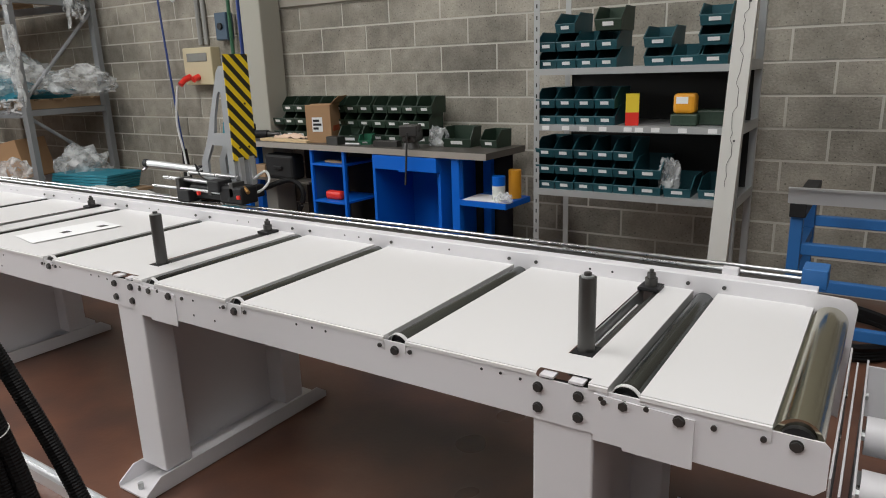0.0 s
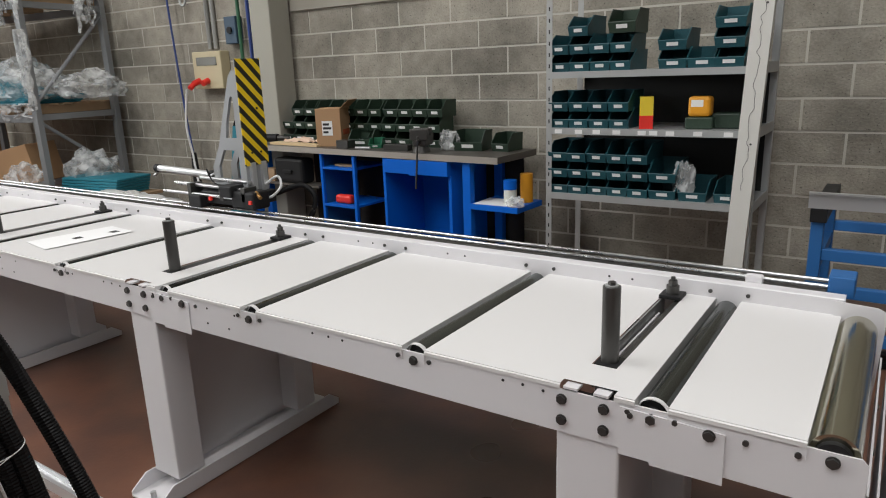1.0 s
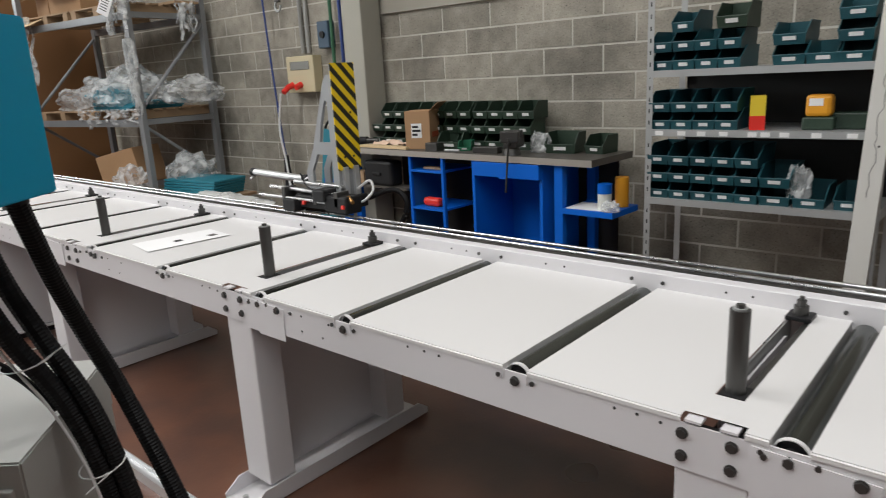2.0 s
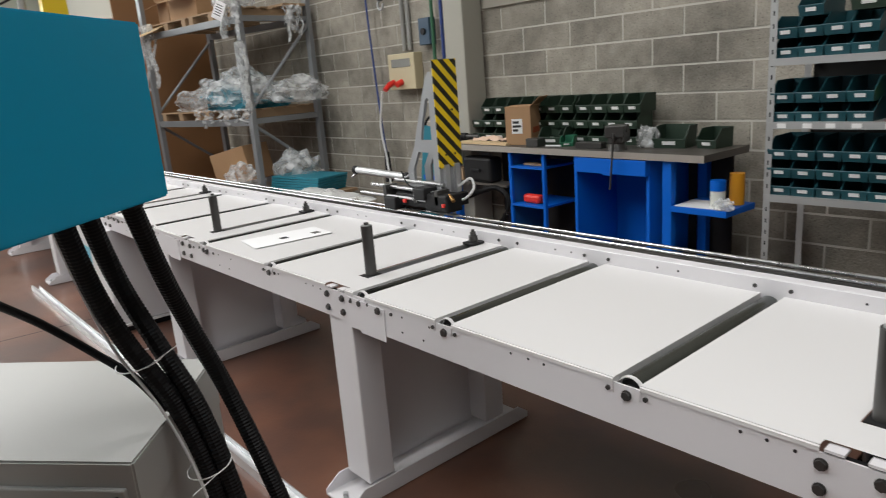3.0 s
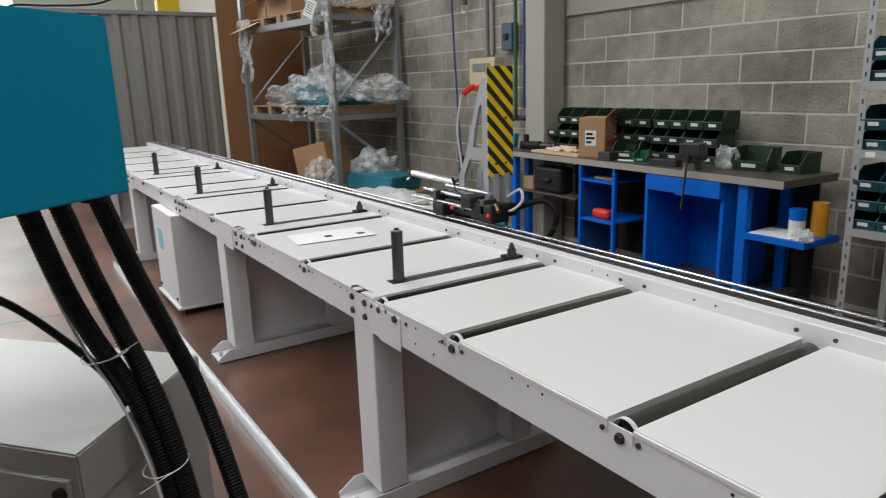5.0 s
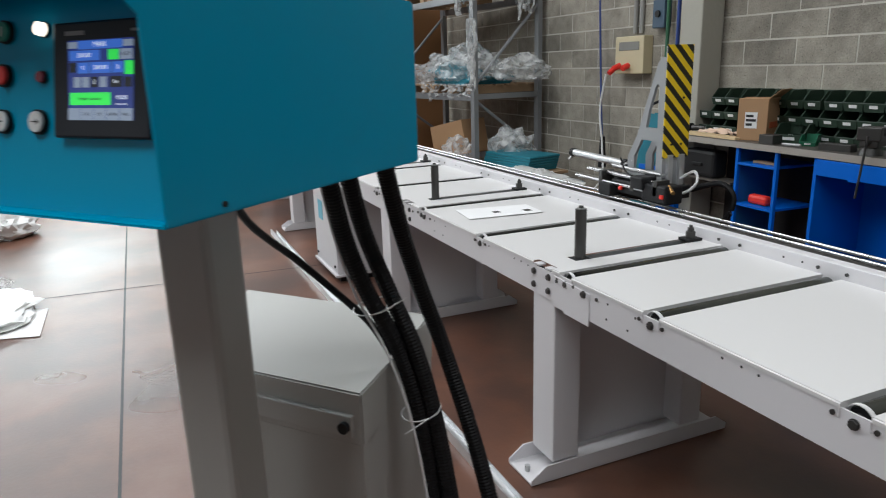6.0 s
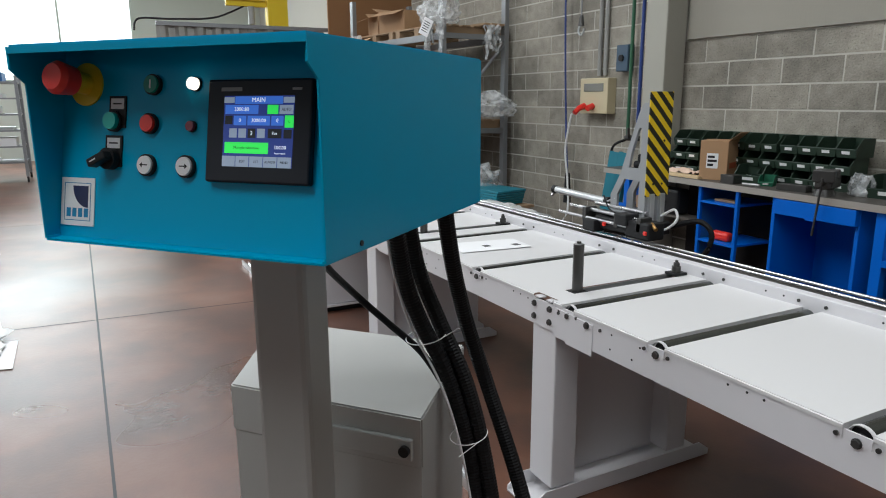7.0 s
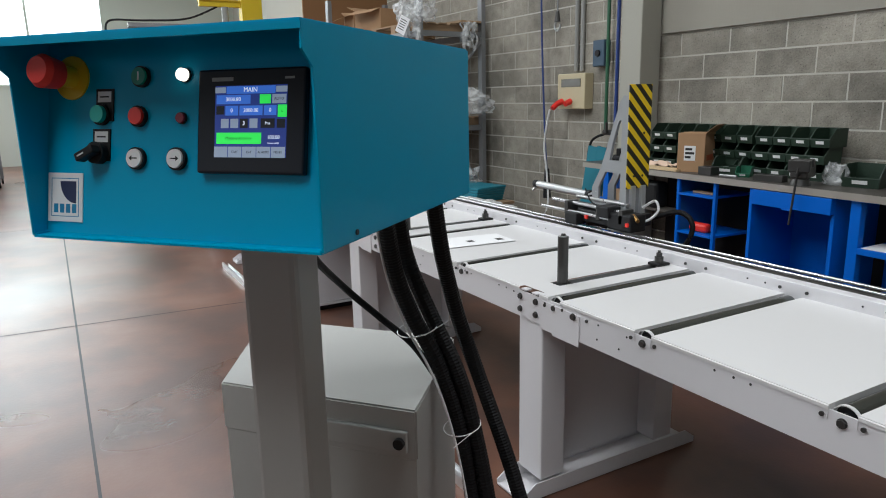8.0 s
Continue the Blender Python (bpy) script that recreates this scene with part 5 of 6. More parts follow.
# ---- blue trolley at the end ----
def trolley():
    t = thing("blue_trolley", "worn blue steel trolley frame carrying an aluminium profile", "trolley")
    x0, x1, y0, y1 = 0.755, 2.3, 1.88, 2.5
    for x in (x0, x1):
        for y in (y0, y1):
            part("post", B(x, x + 0.05, y, y + 0.05, 0.10, 0.93, bevel=0.003), BLUE_DULL, t)
            part("wheel", R((x + 0.01, y + 0.025, 0.05), (x + 0.04, y + 0.025, 0.05), 0.05, 18), BLACK, t, smooth=True)
    for z in (0.60, 0.76):
        part("rail", B(x0 + 0.05, x1, y0 + 0.005, y0 + 0.045, z, z + 0.05, bevel=0.003), BLUE_DULL, t)
        part("rail", B(x0 + 0.05, x1, y1 + 0.005, y1 + 0.045, z, z + 0.05, bevel=0.003), BLUE_DULL, t)
    part("rail", B(x0 + 0.05, x1, y0 + 0.005, y0 + 0.045, 0.40, 0.45, bevel=0.003), BLUE_DULL, t)
    for x in (x0, x1):
        part("side_rail", B(x + 0.005, x + 0.045, y0 + 0.05, y1, 0.70, 0.75, bevel=0.003), BLUE_DULL, t)
        part("bracket", B(x - 0.005, x + 0.06, y0 - 0.02, y1 + 0.05, 0.93, 0.99, bevel=0.003), BLACK, t)
    a = bmesh.new()
    box(a, 0.74, 2.5, 1.86, 1.94, 0.991, 1.0)
    box(a, 0.74, 2.5, 1.86, 1.866, 1.0, 1.06)
    box(a, 0.74, 2.5, 1.84, 1.866, 1.055, 1.062)
    solid("aluminium_profile", a, ALU, "long aluminium profile lying on the blue trolley", "profile")


trolley()


def coil(name, centre, r, turns, rad, label):
    bm = bmesh.new()
    pts = []
    for k in range(turns * 14):
        a = 2 * math.pi * k / 14
        q = r * (1 + 0.12 * noise.noise(Vector((k * 0.3, 1, 0))))
        pts.append((centre[0] + q * math.cos(a), centre[1] + q * math.sin(a), rad + 0.004 + 0.018 * (k // 14) + 0.01 * abs(noise.noise(Vector((k * 0.5, 0, 3))))))
    tube(bm, pts, rad, 6)
    solid(name, bm, RUBBER, label, "hose", smooth=True)


coil("hose_coil", (0.9, 2.95, 0), 0.36, 5, 0.02, "coil of black rubber hose on the floor by the wall")
coil("hose_coil", (0.0, 2.4, 0), 0.30, 4, 0.016, "coil of black cable on the floor by the shelf")

# grey conveyor parts standing beyond the table's end
def end_conveyor():
    g = thing("roller_conveyor", "light grey sheet-metal conveyor beyond the table end", "conveyor")
    for x, z in ((1.076, 0.755), (1.100, 0.768)):
        part("side_plate", B(x, x + 0.005, 0.03, 0.76, 0.30, z, bevel=0.001), PAINT, g)
    part("side_plate", B(1.95, 1.955, 0.03, 0.76, 0.30, 0.76, bevel=0.001), PAINT, g)
    part("rear_rail", B(1.106, 1.949, 0.745, 0.752, 0.60, 0.755, bevel=0.001), PAINT, g)
    part("front_rail", B(1.106, 1.949, 0.035, 0.042, 0.45, 0.60, bevel=0.001), PAINT, g)
    part("tray", B(1.106, 1.949, 0.043, 0.744, 0.42, 0.425), GALV_DULL, g, "dull grey steel tray")
    for y in (0.24, 0.52):
        roll = part("roller", R((1.115, y, 0.655), (1.94, y, 0.655), 0.05, 24), PAINT, g, "light grey roller", True)
        part("axle", R((1.105, y, 0.655), (1.1155, y, 0.655), 0.014, 10), STEEL_DARK, roll, smooth=True)
    for y in (0.15, 0.42, 0.66):
        part("bolt", R((1.105, y, 0.70), (1.114, y, 0.70), 0.011, 6), GALV, g)
    for x in (1.12, 1.88):
        for y in (0.08, 0.66):
            part("leg", B(x, x + 0.06, y, y + 0.06, 0.0, 0.42, bevel=0.004), PAINT, g)


end_conveyor()


# ---- wall fittings ----
def wall_fittings():
    e = thing("socket_box", "cream plastic socket box with red industrial sockets on the wall", "socket box")
    e.location = (-5.43, WALL_Y, 1.70)
    part("case", B(-0.24, 0.24, -0.13, -0.002, -0.20, 0.20, bevel=0.01), CREAM, e)
    part("window", B(-0.17, 0.17, -0.136, -0.131, 0.05, 0.14, bevel=0.003), plain("smoked window", (0.12, 0.11, 0.09), 0.25), e)
    for x in (-0.15, 0.0):
        part("socket", R((x, -0.13, -0.11), (x - 0.005, -0.21, -0.14), 0.034, 16), RED, e, "red industrial socket", True)
    part("plug", R((-0.155, -0.205, -0.138), (-0.155, -0.27, -0.19), 0.03, 14), RED, e, "red plug", True)
    b = solid("switch_box", B(-0.09, 0.09, -0.10, -0.002, -0.14, 0.14, bevel=0.01), worn("dark blue grey", (0.03, 0.06, 0.10), (0.05, 0.09, 0.14), 0.5), "dark blue-grey switch box on the wall", "switch box", m=pose(-5.02, WALL_Y, 2.10))
    part("knob", R((0, -0.10, 0), (0, -0.12, 0), 0.035, 14), BLACK, b, smooth=True)
    for x, mat, name in ((-5.36, PIPE_GREY, "conduit_pipe"), (-5.46, PIPE_GREY, "conduit_pipe")):
        solid(name, R((x, WALL_Y - 0.03, 1.93), (x, WALL_Y - 0.03, ROOF), 0.025, 12), PIPE_GREY, "grey steel conduit up the wall", "pipe", "pipes on the wall", smooth=True)
    solid("conduit_pipe", R((-4.89, 3.72, 1.25), (-4.89, 3.72, ROOF), 0.02, 12), PIPE_GREEN, "green pipe on the pillar", "pipe", "pipes on the wall", smooth=True)
    solid("conduit_pipe", R((-4.74, 3.72, 1.35), (-4.74, 3.72, ROOF), 0.02, 12), PIPE_BLUE, "dark blue air pipe on the pillar", "pipe", "pipes on the wall", smooth=True)
    v = thing("air_valve", "steel air valve and black hose at the foot of the pipes", "valve")
    part("body", R((-4.89, 3.70, 1.25), (-4.70, 3.70, 1.25), 0.03, 12), STEEL_DARK, v, smooth=True)
    part("lever", B(-4.82, -4.80, 3.64, 3.67, 1.25, 1.36), STEEL_DARK, v)
    bm = bmesh.new()
    tube(bm, [(-4.89, 3.70, 1.23), (-5.0, 3.62, 1.15), (-5.06, 3.62, 0.9), (-5.08, 3.62, 0.5), (-5.1, 3.6, 0.1), (-5.2, 3.55, 0.02)], 0.014, 8)
    part("hose", bm, RUBBER, v, smooth=True)
    bm = bmesh.new()
    tube(bm, [(-6.04, WALL_Y - 0.12, ROOF), (-6.02, WALL_Y - 0.12, 3.0), (-5.9, WALL_Y - 0.14, 1.3), (-5.83, WALL_Y - 0.15, 0.75)], 0.012, 8)
    hang = solid("hanging_cable", bm, PIPE_BLUE, "blue cable with a black connector hanging down the wall", "cable", "cables on the wall", smooth=True)
    bm = bmesh.new()
    tube(bm, [(-5.6, WALL_Y - 0.3, 1.50), (-5.72, WALL_Y - 0.28, 1.1), (-5.7, WALL_Y - 0.25, 0.7), (-5.64, WALL_Y - 0.3, 0.3), (-5.9, WALL_Y - 0.4, 0.02)], 0.012, 8)
    solid("hanging_cable", bm, PAPER, "pale cable hanging from the red plug", "cable", "cables on the wall", smooth=True)
    bm = bmesh.new()
    rod(bm, (-5.83, WALL_Y - 0.15, 0.78), (-5.81, WALL_Y - 0.16, 0.42), 0.03, 12, 0.05)
    part("connector", bm, BLACK, hang, "black connector", True)
    # teal steel profiles leaning behind the bench's end
    for k, x in enumerate((-5.03, -4.89)):
        bm = channel(0.12, 0.06, 1.12)
        solid("steel_channel", bm, TEAL_DULL, "teal painted steel channel leaning by the bench", "steel channel", "teal channels", m=pose(x, 3.42, 0.003, -4, 6, 8))


wall_fittings()

hk = thing("hoist_hook", "steel hoist hook hanging on a chain by the wall", "hook")
part("chain", R((-5.42, 3.45, 2.56), (-5.42, 3.45, ROOF), 0.008, 8), GALV_DULL, hk, smooth=True)
part("block", R((-5.42, 3.45, 2.46), (-5.42, 3.45, 2.57), 0.035, 14, 0.02), STEEL_DARK, hk, smooth=True)
bm = bmesh.new()
tube(bm, [(-5.42 + 0.045 * math.cos(a), 3.45, 2.415 + 0.05 * math.sin(a)) for a in [math.pi / 2 + 0.5 * k for k in range(11)]], 0.012, 8)
part("hook", bm, GALV, hk, smooth=True)
bm = bmesh.new()
tube(bm, [(-0.42 + 0.06 * math.cos(0.6 * k), 0.05 + 0.05 * math.sin(0.6 * k), 0.004 + 0.001 * k) for k in range(16)], 0.003, 6)
solid("wire_loop", bm, BLACK, "small loop of black wire lying on the floor", "wire", smooth=True)

# ---- storage rack ----
RK = Matrix.Translation((-7.22, 2.62, 0)) @ pose(0, 0, 0, 0, 0, 6.0) @ Matrix.Diagonal((1.08, 0.95, 0.96, 1))
# local x runs from 0 to -2.35 along the front, local y goes to the wall


def rack():
    r = thing("storage_rack", "grey steel pallet rack with diagonal braces, loaded with wrapped parts", "rack", m=RK)
    for x in (0.0, -2.35):
        for y in (0.0, 1.08):
            bm = bmesh.new()
            box(bm, x - 0.04, x + 0.04, y, y + 0.004, 0, 3.3)
            box(bm, x - 0.04, x - 0.036, y + 0.004, y + 0.07, 0, 3.3)
            box(bm, x + 0.036, x + 0.04, y + 0.004, y + 0.07, 0, 3.3)
            part("upright", bm, GALV_DULL, r)
        for a, b in ((0.5, 1.25), (1.45, 2.5)):
            part("brace", R((x, 0.04, a if a > 1 else b), (x, 1.10, b if a > 1 else a), 0.022, 8), GALV_DULL, r)
    for z in (0.35, 1.33, 2.62):
        part("beam", B(-2.31, -0.04, 0.005, 0.045, z - 0.09, z, bevel=0.004), GALV_DULL, r)
        part("beam", B(-2.31, -0.04, 1.09, 1.13, z - 0.09, z, bevel=0.004), GALV_DULL, r)
        part("side_beam", B(-0.02, 0.02, 0.075, 1.08, z - 0.07, z, bevel=0.003), GALV_DULL, r)
    return r


rack()


def pallet(m):
    p = thing("pallet", "worn wooden pallet on the rack", "pallet", "pallets", m=m)
    for k in range(6):
        part("board", B(-0.55, 0.55, -0.5 + 0.19 * k, -0.37 + 0.19 * k, 0.10, 0.12, bevel=0.002), PALLET, p)
    for k in range(3):
        part("bearer", B(-0.52 + 0.47 * k, -0.42 + 0.47 * k, -0.5, 0.58, 0.0, 0.10, bevel=0.003), PALLET, p)


for z, x in ((1.331, -0.6), (1.331, -1.75), (2.621, -0.62), (2.621, -1.75)):
    pallet(RK @ Matrix.Translation((x, 0.55, z)))


def drape(name, m, w, drop, label, seed):
    """Torn film hanging in uneven strips from an edge."""
    bm = bmesh.new()
    n = 16
    tops = []
    for s in range(7):
        x0 = -w / 2 + w * s / 7
        length = drop * (0.45 + 0.55 * abs(noise.noise(Vector((s * 1.7, seed, 0)))) * 2)
        prev = None
        for k in range(n + 1):
            t = k / n
            z = -length * t
            a = noise.noise(Vector((s * 2.3 + seed, t * 4, 0)))
            b = noise.noise(Vector((s * 1.1, t * 4, seed)))
            wd = (w / 7) * (1.15 - 0.75 * t) * (0.8 + 0.5 * noise.noise(Vector((s, t * 6, seed * 2))))
            row = [bm.verts.new((x0 + a * 0.05 + wd * q, b * 0.05 + 0.03 * math.sin(q * 9 + s), z)) for q in (0, 0.33, 0.66, 1)]
            if prev:
                for q in range(3):
                    bm.faces.new((prev[q], prev[q + 1], row[q + 1], row[q]))
            if k == 1:
                if tops:
                    bm.faces.new((tops[-1][0], prev0[0], tops[-1][1]))
                tops.append((prev0[3], row[3]))
            if k == 0:
                prev0 = row
            prev = row
    return solid(name, bm, FILM, label, "plastic film", "film hanging on the rack", m=m)


def rack_load():
    for k in range(5):
        solid("steel_sheet", B(-0.42, 0.42, -0.38, 0.38, 0, 0.02, bevel=0.002), TEAL_DULL, "flat teal painted panel wrapped on the pallet", "panel", "teal panels on the rack", m=RK @ Matrix.Translation((-0.6 + 0.02 * k, 0.42, 1.452 + 0.021 * k)) @ pose(0, 0, 0, 0, 0, 3 * k - 5))
    solid("steel_sheet", B(-0.3, 0.3, -0.25, 0.25, 0, 0.02), TEAL_DULL, "tilted teal panel on the pallet", "panel", "teal panels on the rack", m=RK @ Matrix.Translation((-0.9, 0.35, 1.63)) @ pose(0, 0, 0, 18, 14, 10))
    crumple("plastic_wrap", RK @ Matrix.Translation((-0.65, 0.35, 1.50)), 0.62, 0.45, 0.46, "heap of crumpled clear film over teal parts on the rack", 11, rough=0.3)
    crumple("plastic_wrap", RK @ Matrix.Translation((0.10, 0.75, 1.50)), 0.30, 0.42, 0.30, "clear film bulging out of the rack's end", 12, rough=0.3)
    crumple("plastic_wrap", RK @ Matrix.Translation((-1.6, 0.4, 1.45)), 0.5, 0.4, 0.3, "crumpled clear film on the rack", 13, rough=0.3)
    drape("torn_wrap", RK @ Matrix.Translation((-0.6, -0.02, 1.47)), 1.3, 0.34, "torn clear film hanging from the pallet", 1)
    drape("torn_wrap", RK @ Matrix.Translation((-2.2, -0.03, 2.75)), 0.4, 1.2, "long torn clear film hanging on the rack post", 2)
    drape("torn_wrap", RK @ Matrix.Translation((-0.1, -0.04, 2.95)), 0.5, 0.75, "clear film hanging from the top shelf", 3)
    drape("torn_wrap", RK @ Matrix.Translation((0.02, -0.03, 2.3)), 0.16, 1.6, "long clear film strip tied round the rack post", 5)
    drape("torn_wrap", RK @ Matrix.Translation((0.05, 0.85, 2.75)) @ pose(0, 0, 0, 0, 0, 90), 0.3, 0.6, "clear film hanging from the top shelf", 4)
    crumple("plastic_wrap", RK @ Matrix.Translation((-0.15, 0.1, 2.74)), 0.3, 0.25, 0.35, "crumpled clear film on the top shelf", 14, rough=0.32)
    tag = solid("paper_tag", B(-0.07, 0.07, -0.002, 0.002, -0.22, 0), PAPER, "white printed paper tag hanging on the film", "tag", m=RK @ Matrix.Translation((-0.02, -0.16, 2.78)) @ pose(0, 0, 0, 0, 28, 25))
    for k in range(5):
        part("printed_bar", B(-0.05, 0.04, -0.0035, -0.0025, -0.05 - 0.03 * k, -0.04 - 0.03 * k), INK, tag)
    for x, y, z, a, s in ((-1.35, 0.3, 2.742, 8, 1.0), (-1.9, 0.35, 2.742, -12, 0.9)):
        c = thing("open_carton", "open brown carton with folded flaps on the top shelf", "cardboard box", "cartons on the rack", m=RK @ Matrix.Translation((x, y, z)) @ pose(0, 0, 0, 0, 0, a))
        part("body", B(-0.28 * s, 0.28 * s, -0.2, 0.2, 0, 0.3, bevel=0.004), CARD, c)
        f = part("flap", B(-0.27 * s, 0.27 * s, -0.2, 0.0, 0, 0.005), CARD, c)
        f.matrix_basis = pose(0, -0.2, 0.3, 22, 0, 0)
        f = part("flap", B(-0.2, 0.0, -0.19, 0.19, 0, 0.005), CARD, c)
        f.matrix_basis = pose(-0.28 * s, 0, 0.3, 0, 25, 0)
    f = solid("loose_flap", B(-0.25, 0.25, -0.14, 0.14, 0, 0.006), WOOD, "loose pale cardboard flap sagging over the beam", "cardboard", m=RK @ Matrix.Translation((-2.05, -0.06, 2.63)) @ pose(0, 0, 0, 24, -8, 10))
    for k in range(3):
        solid("wooden_batten", B(-0.5, 0.5, -0.05, 0.05, 0, 0.03, bevel=0.002), PALLET, "wooden slat on the top shelf", "wood slat", "slats on the rack", m=RK @ Matrix.Translation((-0.45, 0.75 + 0.13 * k, 2.742 + 0.001)))
    # below the lowest shelf
    c = thing("floor_carton", "brown carton wrapped in clear film on the bottom shelf", "cardboard box", m=RK @ Matrix.Translation((-0.75, 0.35, 0.351)) @ pose(0, 0, 0, 0, -12, 15))
    part("body", B(-0.3, 0.3, -0.25, 0.25, 0.06, 0.55, bevel=0.006), CARD, c)
    crumple("plastic_wrap", RK @ Matrix.Translation((-0.5, 0.12, 0.36)), 0.30, 0.2, 0.34, "clear film round the carton on the bottom shelf", 15, rough=0.32)
    crumple("plastic_wrap", RK @ Matrix.Translation((0.1, 0.55, 0.42)), 0.28, 0.3, 0.42, "clear film heap on the bottom shelf", 16, rough=0.3)
    for k in range(6):
        solid("teal_tray", B(-0.28, 0.55, -0.26, 0.26, 0, 0.03, bevel=0.006), TEAL_DULL, "teal painted tray in a low stack by the rack", "tray", "stacked teal trays", m=RK @ Matrix.Translation((0.25 + 0.012 * k, 0.45, 0.36 + 0.034 * k)) @ pose(0, 0, 0, 0, 0, 4))
    pl = thing("low_platform", "low wooden platform under the trays", "platform", m=RK @ Matrix.Translation((0.45, 0.45, 0)))
    part("deck", B(-0.5, 0.5, -0.35, 0.35, 0.32, 0.355, bevel=0.003), PALLET, pl)
    for x in (-0.45, 0.4):
        part("leg", B(x, x + 0.05, -0.3, 0.3, 0, 0.32), PALLET, pl)


rack_load()

# film and boards on the floor in front of the wall
crumple("plastic_wrap", pose(-5.9, 2.75, 0.30), 0.75, 0.30, 0.14, "flat heap of pale film on a low table by the wall", 21, mat=worn("cloudy film", (0.45, 0.45, 0.44), (0.72, 0.72, 0.70), 0.3, grain=30, patch=9), rough=0.35)
lt = thing("low_table", "low steel table with film on it beside the rack", "table")
part("top", B(-6.7, -4.95, 2.35, 3.1, 0.27, 0.30, bevel=0.003), CARD, lt)
part("tube", R((-6.6, 3.0, 0.36), (-5.3, 3.0, 0.36), 0.03, 12), ALU, lt, smooth=True)
for x in (-6.6, -5.05):
    for y in (2.4, 3.0):
        part("leg", B(x, x + 0.04, y, y + 0.04, 0, 0.27), GALV_DULL, lt)

# tall brown board and corrugated partition beyond the rack
solid("tall_board", B(-10.52, -10.48, 2.22, 3.75, 0, 3.6, bevel=0.004), CARD_DARK, "tall brown board standing at the rack's end", "board")


def partition():
    bm = bmesh.new()
    y, k = -0.4, 0
    pts = []
    while y < 2.3:
        for dy, dx in ((0.0, 0.0), (0.05, 0.045), (0.13, 0.045), (0.18, 0.0)):
            pts.append((-11.0 + dx, y + dy))
        y += 0.28
    a = [bm.verts.new((p[0], p[1], 0.02)) for p in pts]
    b = [bm.verts.new((p[0], p[1], 2.82)) for p in pts]
    for i in range(len(pts) - 1):
        bm.faces.new((a[i], a[i + 1], b[i + 1], b[i]))
    w = solid("partition", bm, CORRUGATED, "tall corrugated steel partition panel", "partition")
    mod = w.modifiers.new("thick", "SOLIDIFY")
    mod.thickness = 0.004
    part("top_rail", B(-11.03, -10.93, -0.4, 2.36, 2.82, 2.88), GALV_DULL, w)


partition()


# ---- far hall ----
def jib_crane():
    c = thing("jib_crane", "yellow steel jib crane with a long horizontal arm", "crane")
    part("column", B(-14.1, -13.85, 2.06, 2.48, 0, 5.2, bevel=0.01), YELLOW, c)
    part("arm", B(-14.06, -13.94, 1.25, 2.06, 3.55, 3.66, bevel=0.006), YELLOW, c)
    part("arm_flange", B(-14.10, -13.90, 1.25, 2.06, 3.66, 3.68), YELLOW, c)
    bm = bmesh.new()
    tube(bm, [(-13.98, 1.6, 3.55), (-13.98, 1.0, 3.30), (-13.98, 0.2, 3.24), (-13.98, -0.4, 3.22), (-13.98, -0.5, 3.0)], 0.02, 8)
    part("cable", bm, BLACK, c, smooth=True)
    part("hook_block", R((-13.98, 1.75, 3.2), (-13.98, 1.75, 3.55), 0.07, 12), PIPE_GREY, c, smooth=True)


jib_crane()


def far_rack(x, y, seed):
    rnd = random.Random(seed)
    r = thing("far_rack", "grey steel rack with sheet metal parts standing in the far hall", "rack", "racks in the far hall", m=pose(x, y, 0))
    for px in (-0.5, 0.5):
        for py in (-0.9, 0.9):
            part("upright", B(px - 0.03, px + 0.03, py - 0.03, py + 0.03, 0.12, 2.2), GALV_DULL, r)
            part("castor", R((px, py - 0.02, 0.06), (px, py + 0.02, 0.06), 0.06, 14), BLACK, r, smooth=True)
    for k in range(6):
        z = 0.4 + 0.33 * k
        part("shelf", B(-0.5, 0.5, -0.9, 0.9, z, z + 0.03), GALV_DULL, r)
        part("stack", B(-0.45, 0.45, -0.85 + rnd.uniform(0, 0.3), 0.85 - rnd.uniform(0, 0.5), z + 0.03, z + rnd.uniform(0.08, 0.22)), rnd.choice([ALU, GALV, PAPER, BLUE_DULL]), r)


far_rack(-13.2, -4.3, 1)
far_rack(-16.5, -3.6, 2)
far_rack(-14.5, -6.5, 3)

# window frame of the far hall
wf = thing("hall_window", "tall bright hall window with grey glazing bars", "window", kind="structure")
for k in range(6):
    part("glazing_bar", B(-21.95, -21.90, -9.5 + 1.9 * k, -9.44 + 1.9 * k, 2.2, 5.4), HALL_WALL, wf)
for z in (2.2, 5.34):
    part("glazing_bar", B(-21.95, -21.90, -9.5, 0.06, z, z + 0.06), HALL_WALL, wf)
for k in range(5):
    part("pane", B(-21.985, -21.975, -9.44 + 1.9 * k, -7.6 + 1.9 * k, 2.26, 5.34), WINDOW_GLASS, wf, "bright daylit glass")

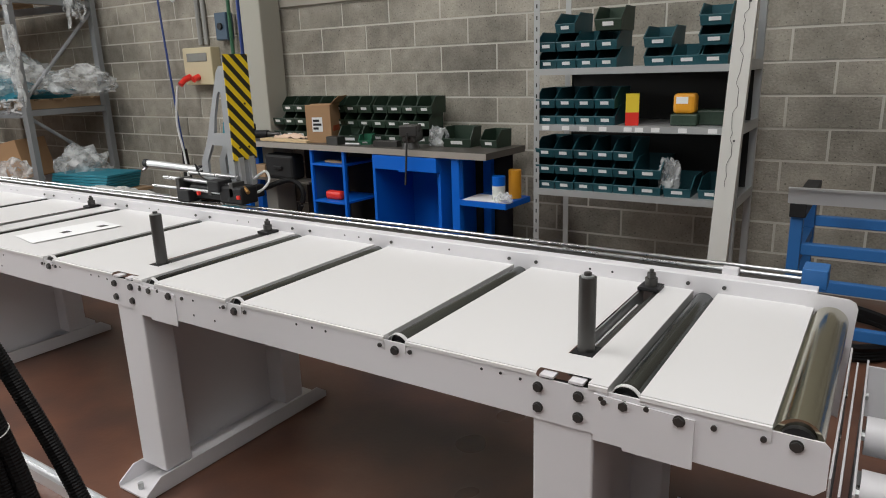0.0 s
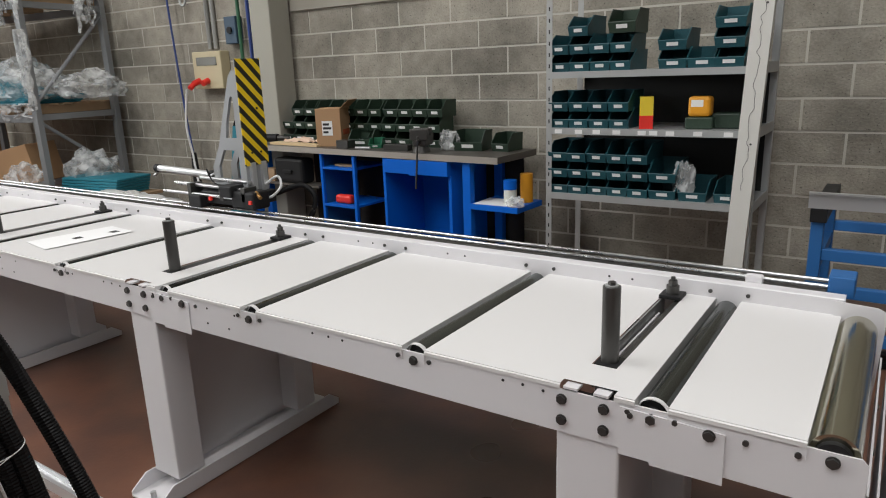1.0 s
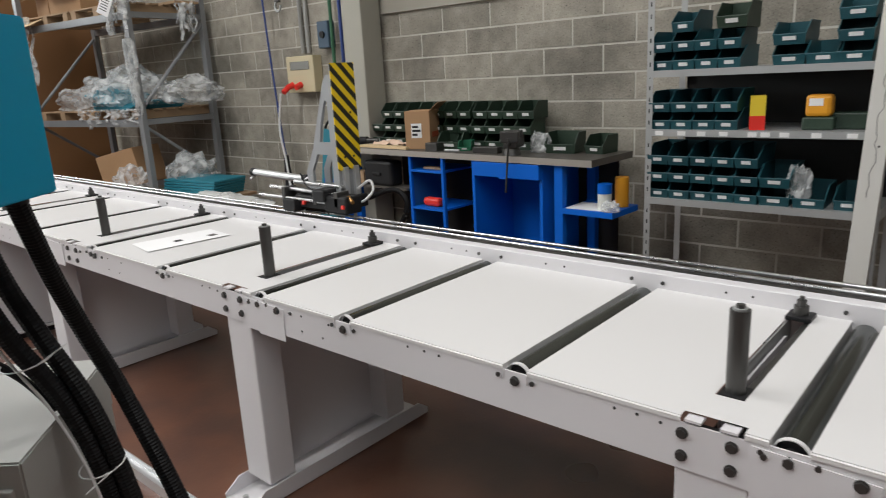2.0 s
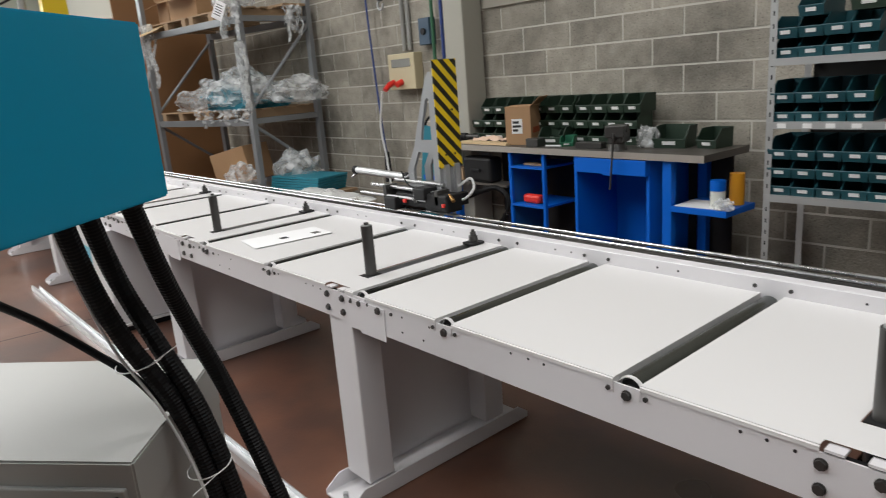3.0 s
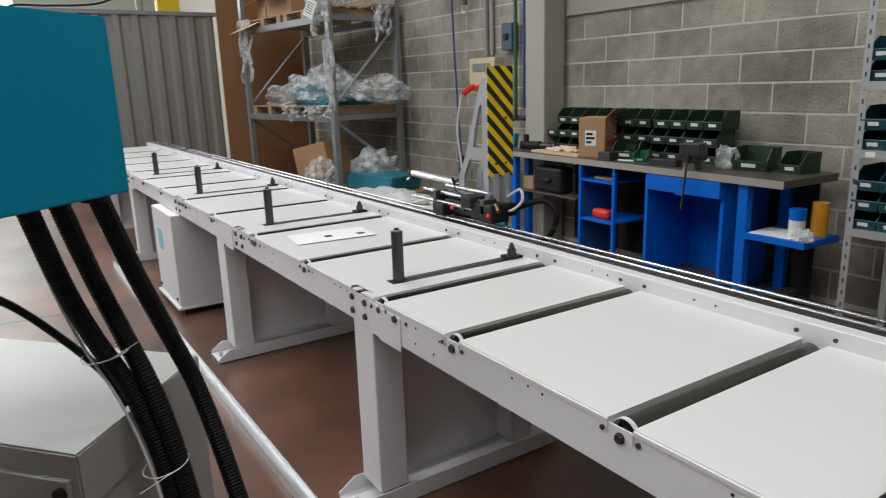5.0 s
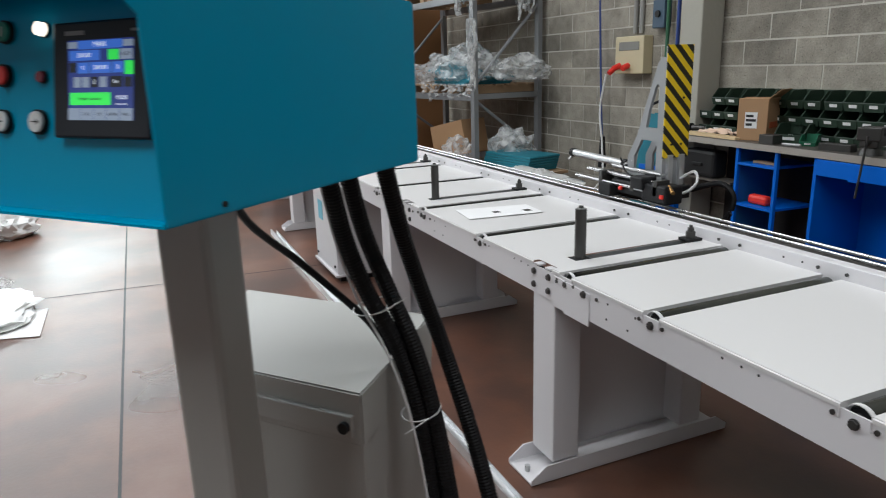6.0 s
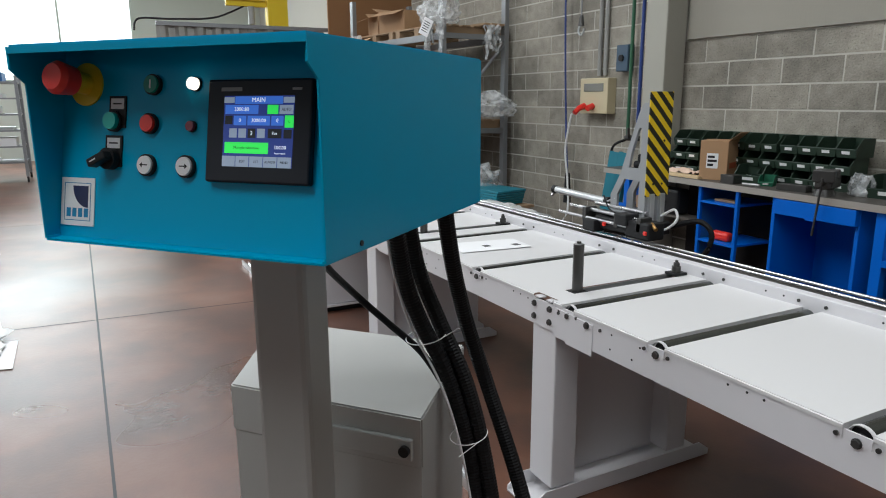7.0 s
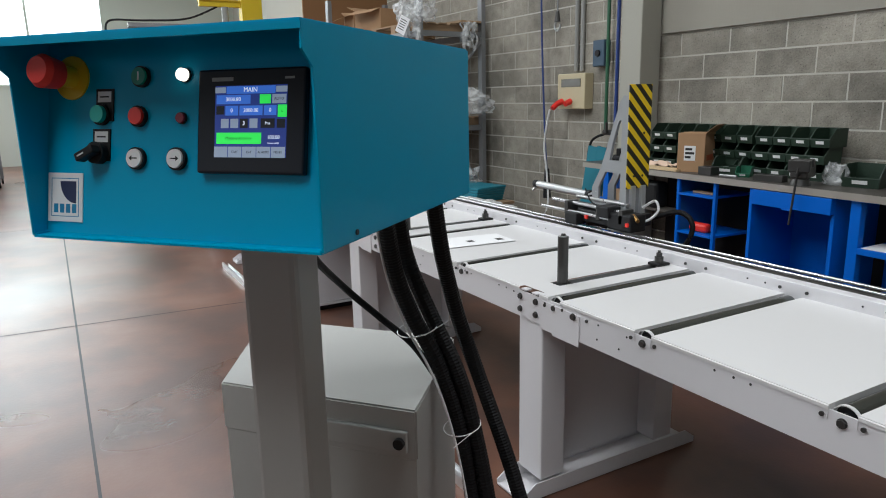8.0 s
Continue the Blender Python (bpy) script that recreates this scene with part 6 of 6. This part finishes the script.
# pale sheet and film lying on the hall floor
for x, y, a, s, h in ((-4.6, -2.62, 8, 0.5, 0.12), (-7.6, -2.85, -10, 0.4, 0.3)):
    crumple("floor_film", pose(x, y, 0.0, 0, 0, a), s, s * 0.8, h, "crumpled pale wrapping film on the floor", int(-x * 3), mat=worn("milky film", (0.5, 0.52, 0.52), (0.8, 0.81, 0.8), 0.35, grain=20, patch=6), rough=0.3)

bm = prism(bmesh.new(), [(-4.62, -2.14), (-4.02, -2.13), (-4.12, -2.5), (-4.7, -2.52)], "z", 0.004, 0.007)
solid("white_sheet", bm, PAPER, "stiff white sheet lying on the red-brown floor", "sheet")

# ---- wall blocks ----
def blocks():
    mesh = mesh_of(B(-BLOCK_L / 2 + 0.008, BLOCK_L / 2 - 0.008, 0, 0.02, -COURSE / 2 + 0.008, COURSE / 2 - 0.008), "block", BLOCK)
    made = 0
    rest = []
    rows = int(4.4 / COURSE) + 2
    for r in range(rows):
        z = Z0 + (r - 0.5) * COURSE
        if z < -0.05:
            continue
        x = -3.405 + (BLOCK_L / 2 if r % 2 else 0)
        x -= BLOCK_L * 16
        while x < 2.6:
            x += BLOCK_L
            if z + COURSE / 2 > 2.235 and x > -4.4:
                continue
            near = z < 2.6 and -8.6 < x < 1.7 and not (-4.4 < x < -4.25) and z > 0.35
            if near and made < 300:
                ob = new("block", mesh)
                ob.parent = wall
                ob.location = (x, WALL_Y - 0.002 + random.uniform(0, 0.004), z)
                made += 1
            elif x > -13:
                rest.append((x, z))
    bm = bmesh.new()
    vs, fs = [], []
    for x, z in rest:
        a, h, y = BLOCK_L / 2 - 0.008, COURSE / 2 - 0.008, WALL_Y
        k = len(vs)
        vs += [(x - a, y, z - h), (x + a, y, z - h), (x + a, y, z + h), (x - a, y, z + h), (x - a, y + 0.02, z - h), (x + a, y + 0.02, z - h), (x + a, y + 0.02, z + h), (x - a, y + 0.02, z + h)]
        fs += [tuple(k + i for i in f) for f in ((0, 1, 2, 3), (0, 4, 5, 1), (1, 5, 6, 2), (2, 6, 7, 3), (3, 7, 4, 0))]
    me = bpy.data.meshes.new("far_blocks")
    me.from_pydata(vs, [], fs)
    me.materials.append(BLOCK)
    ob = new("far_blocks", me)
    ob.parent = wall
    tagged(ob, "further grey concrete blocks of the wall", kind="stuff")


blocks()
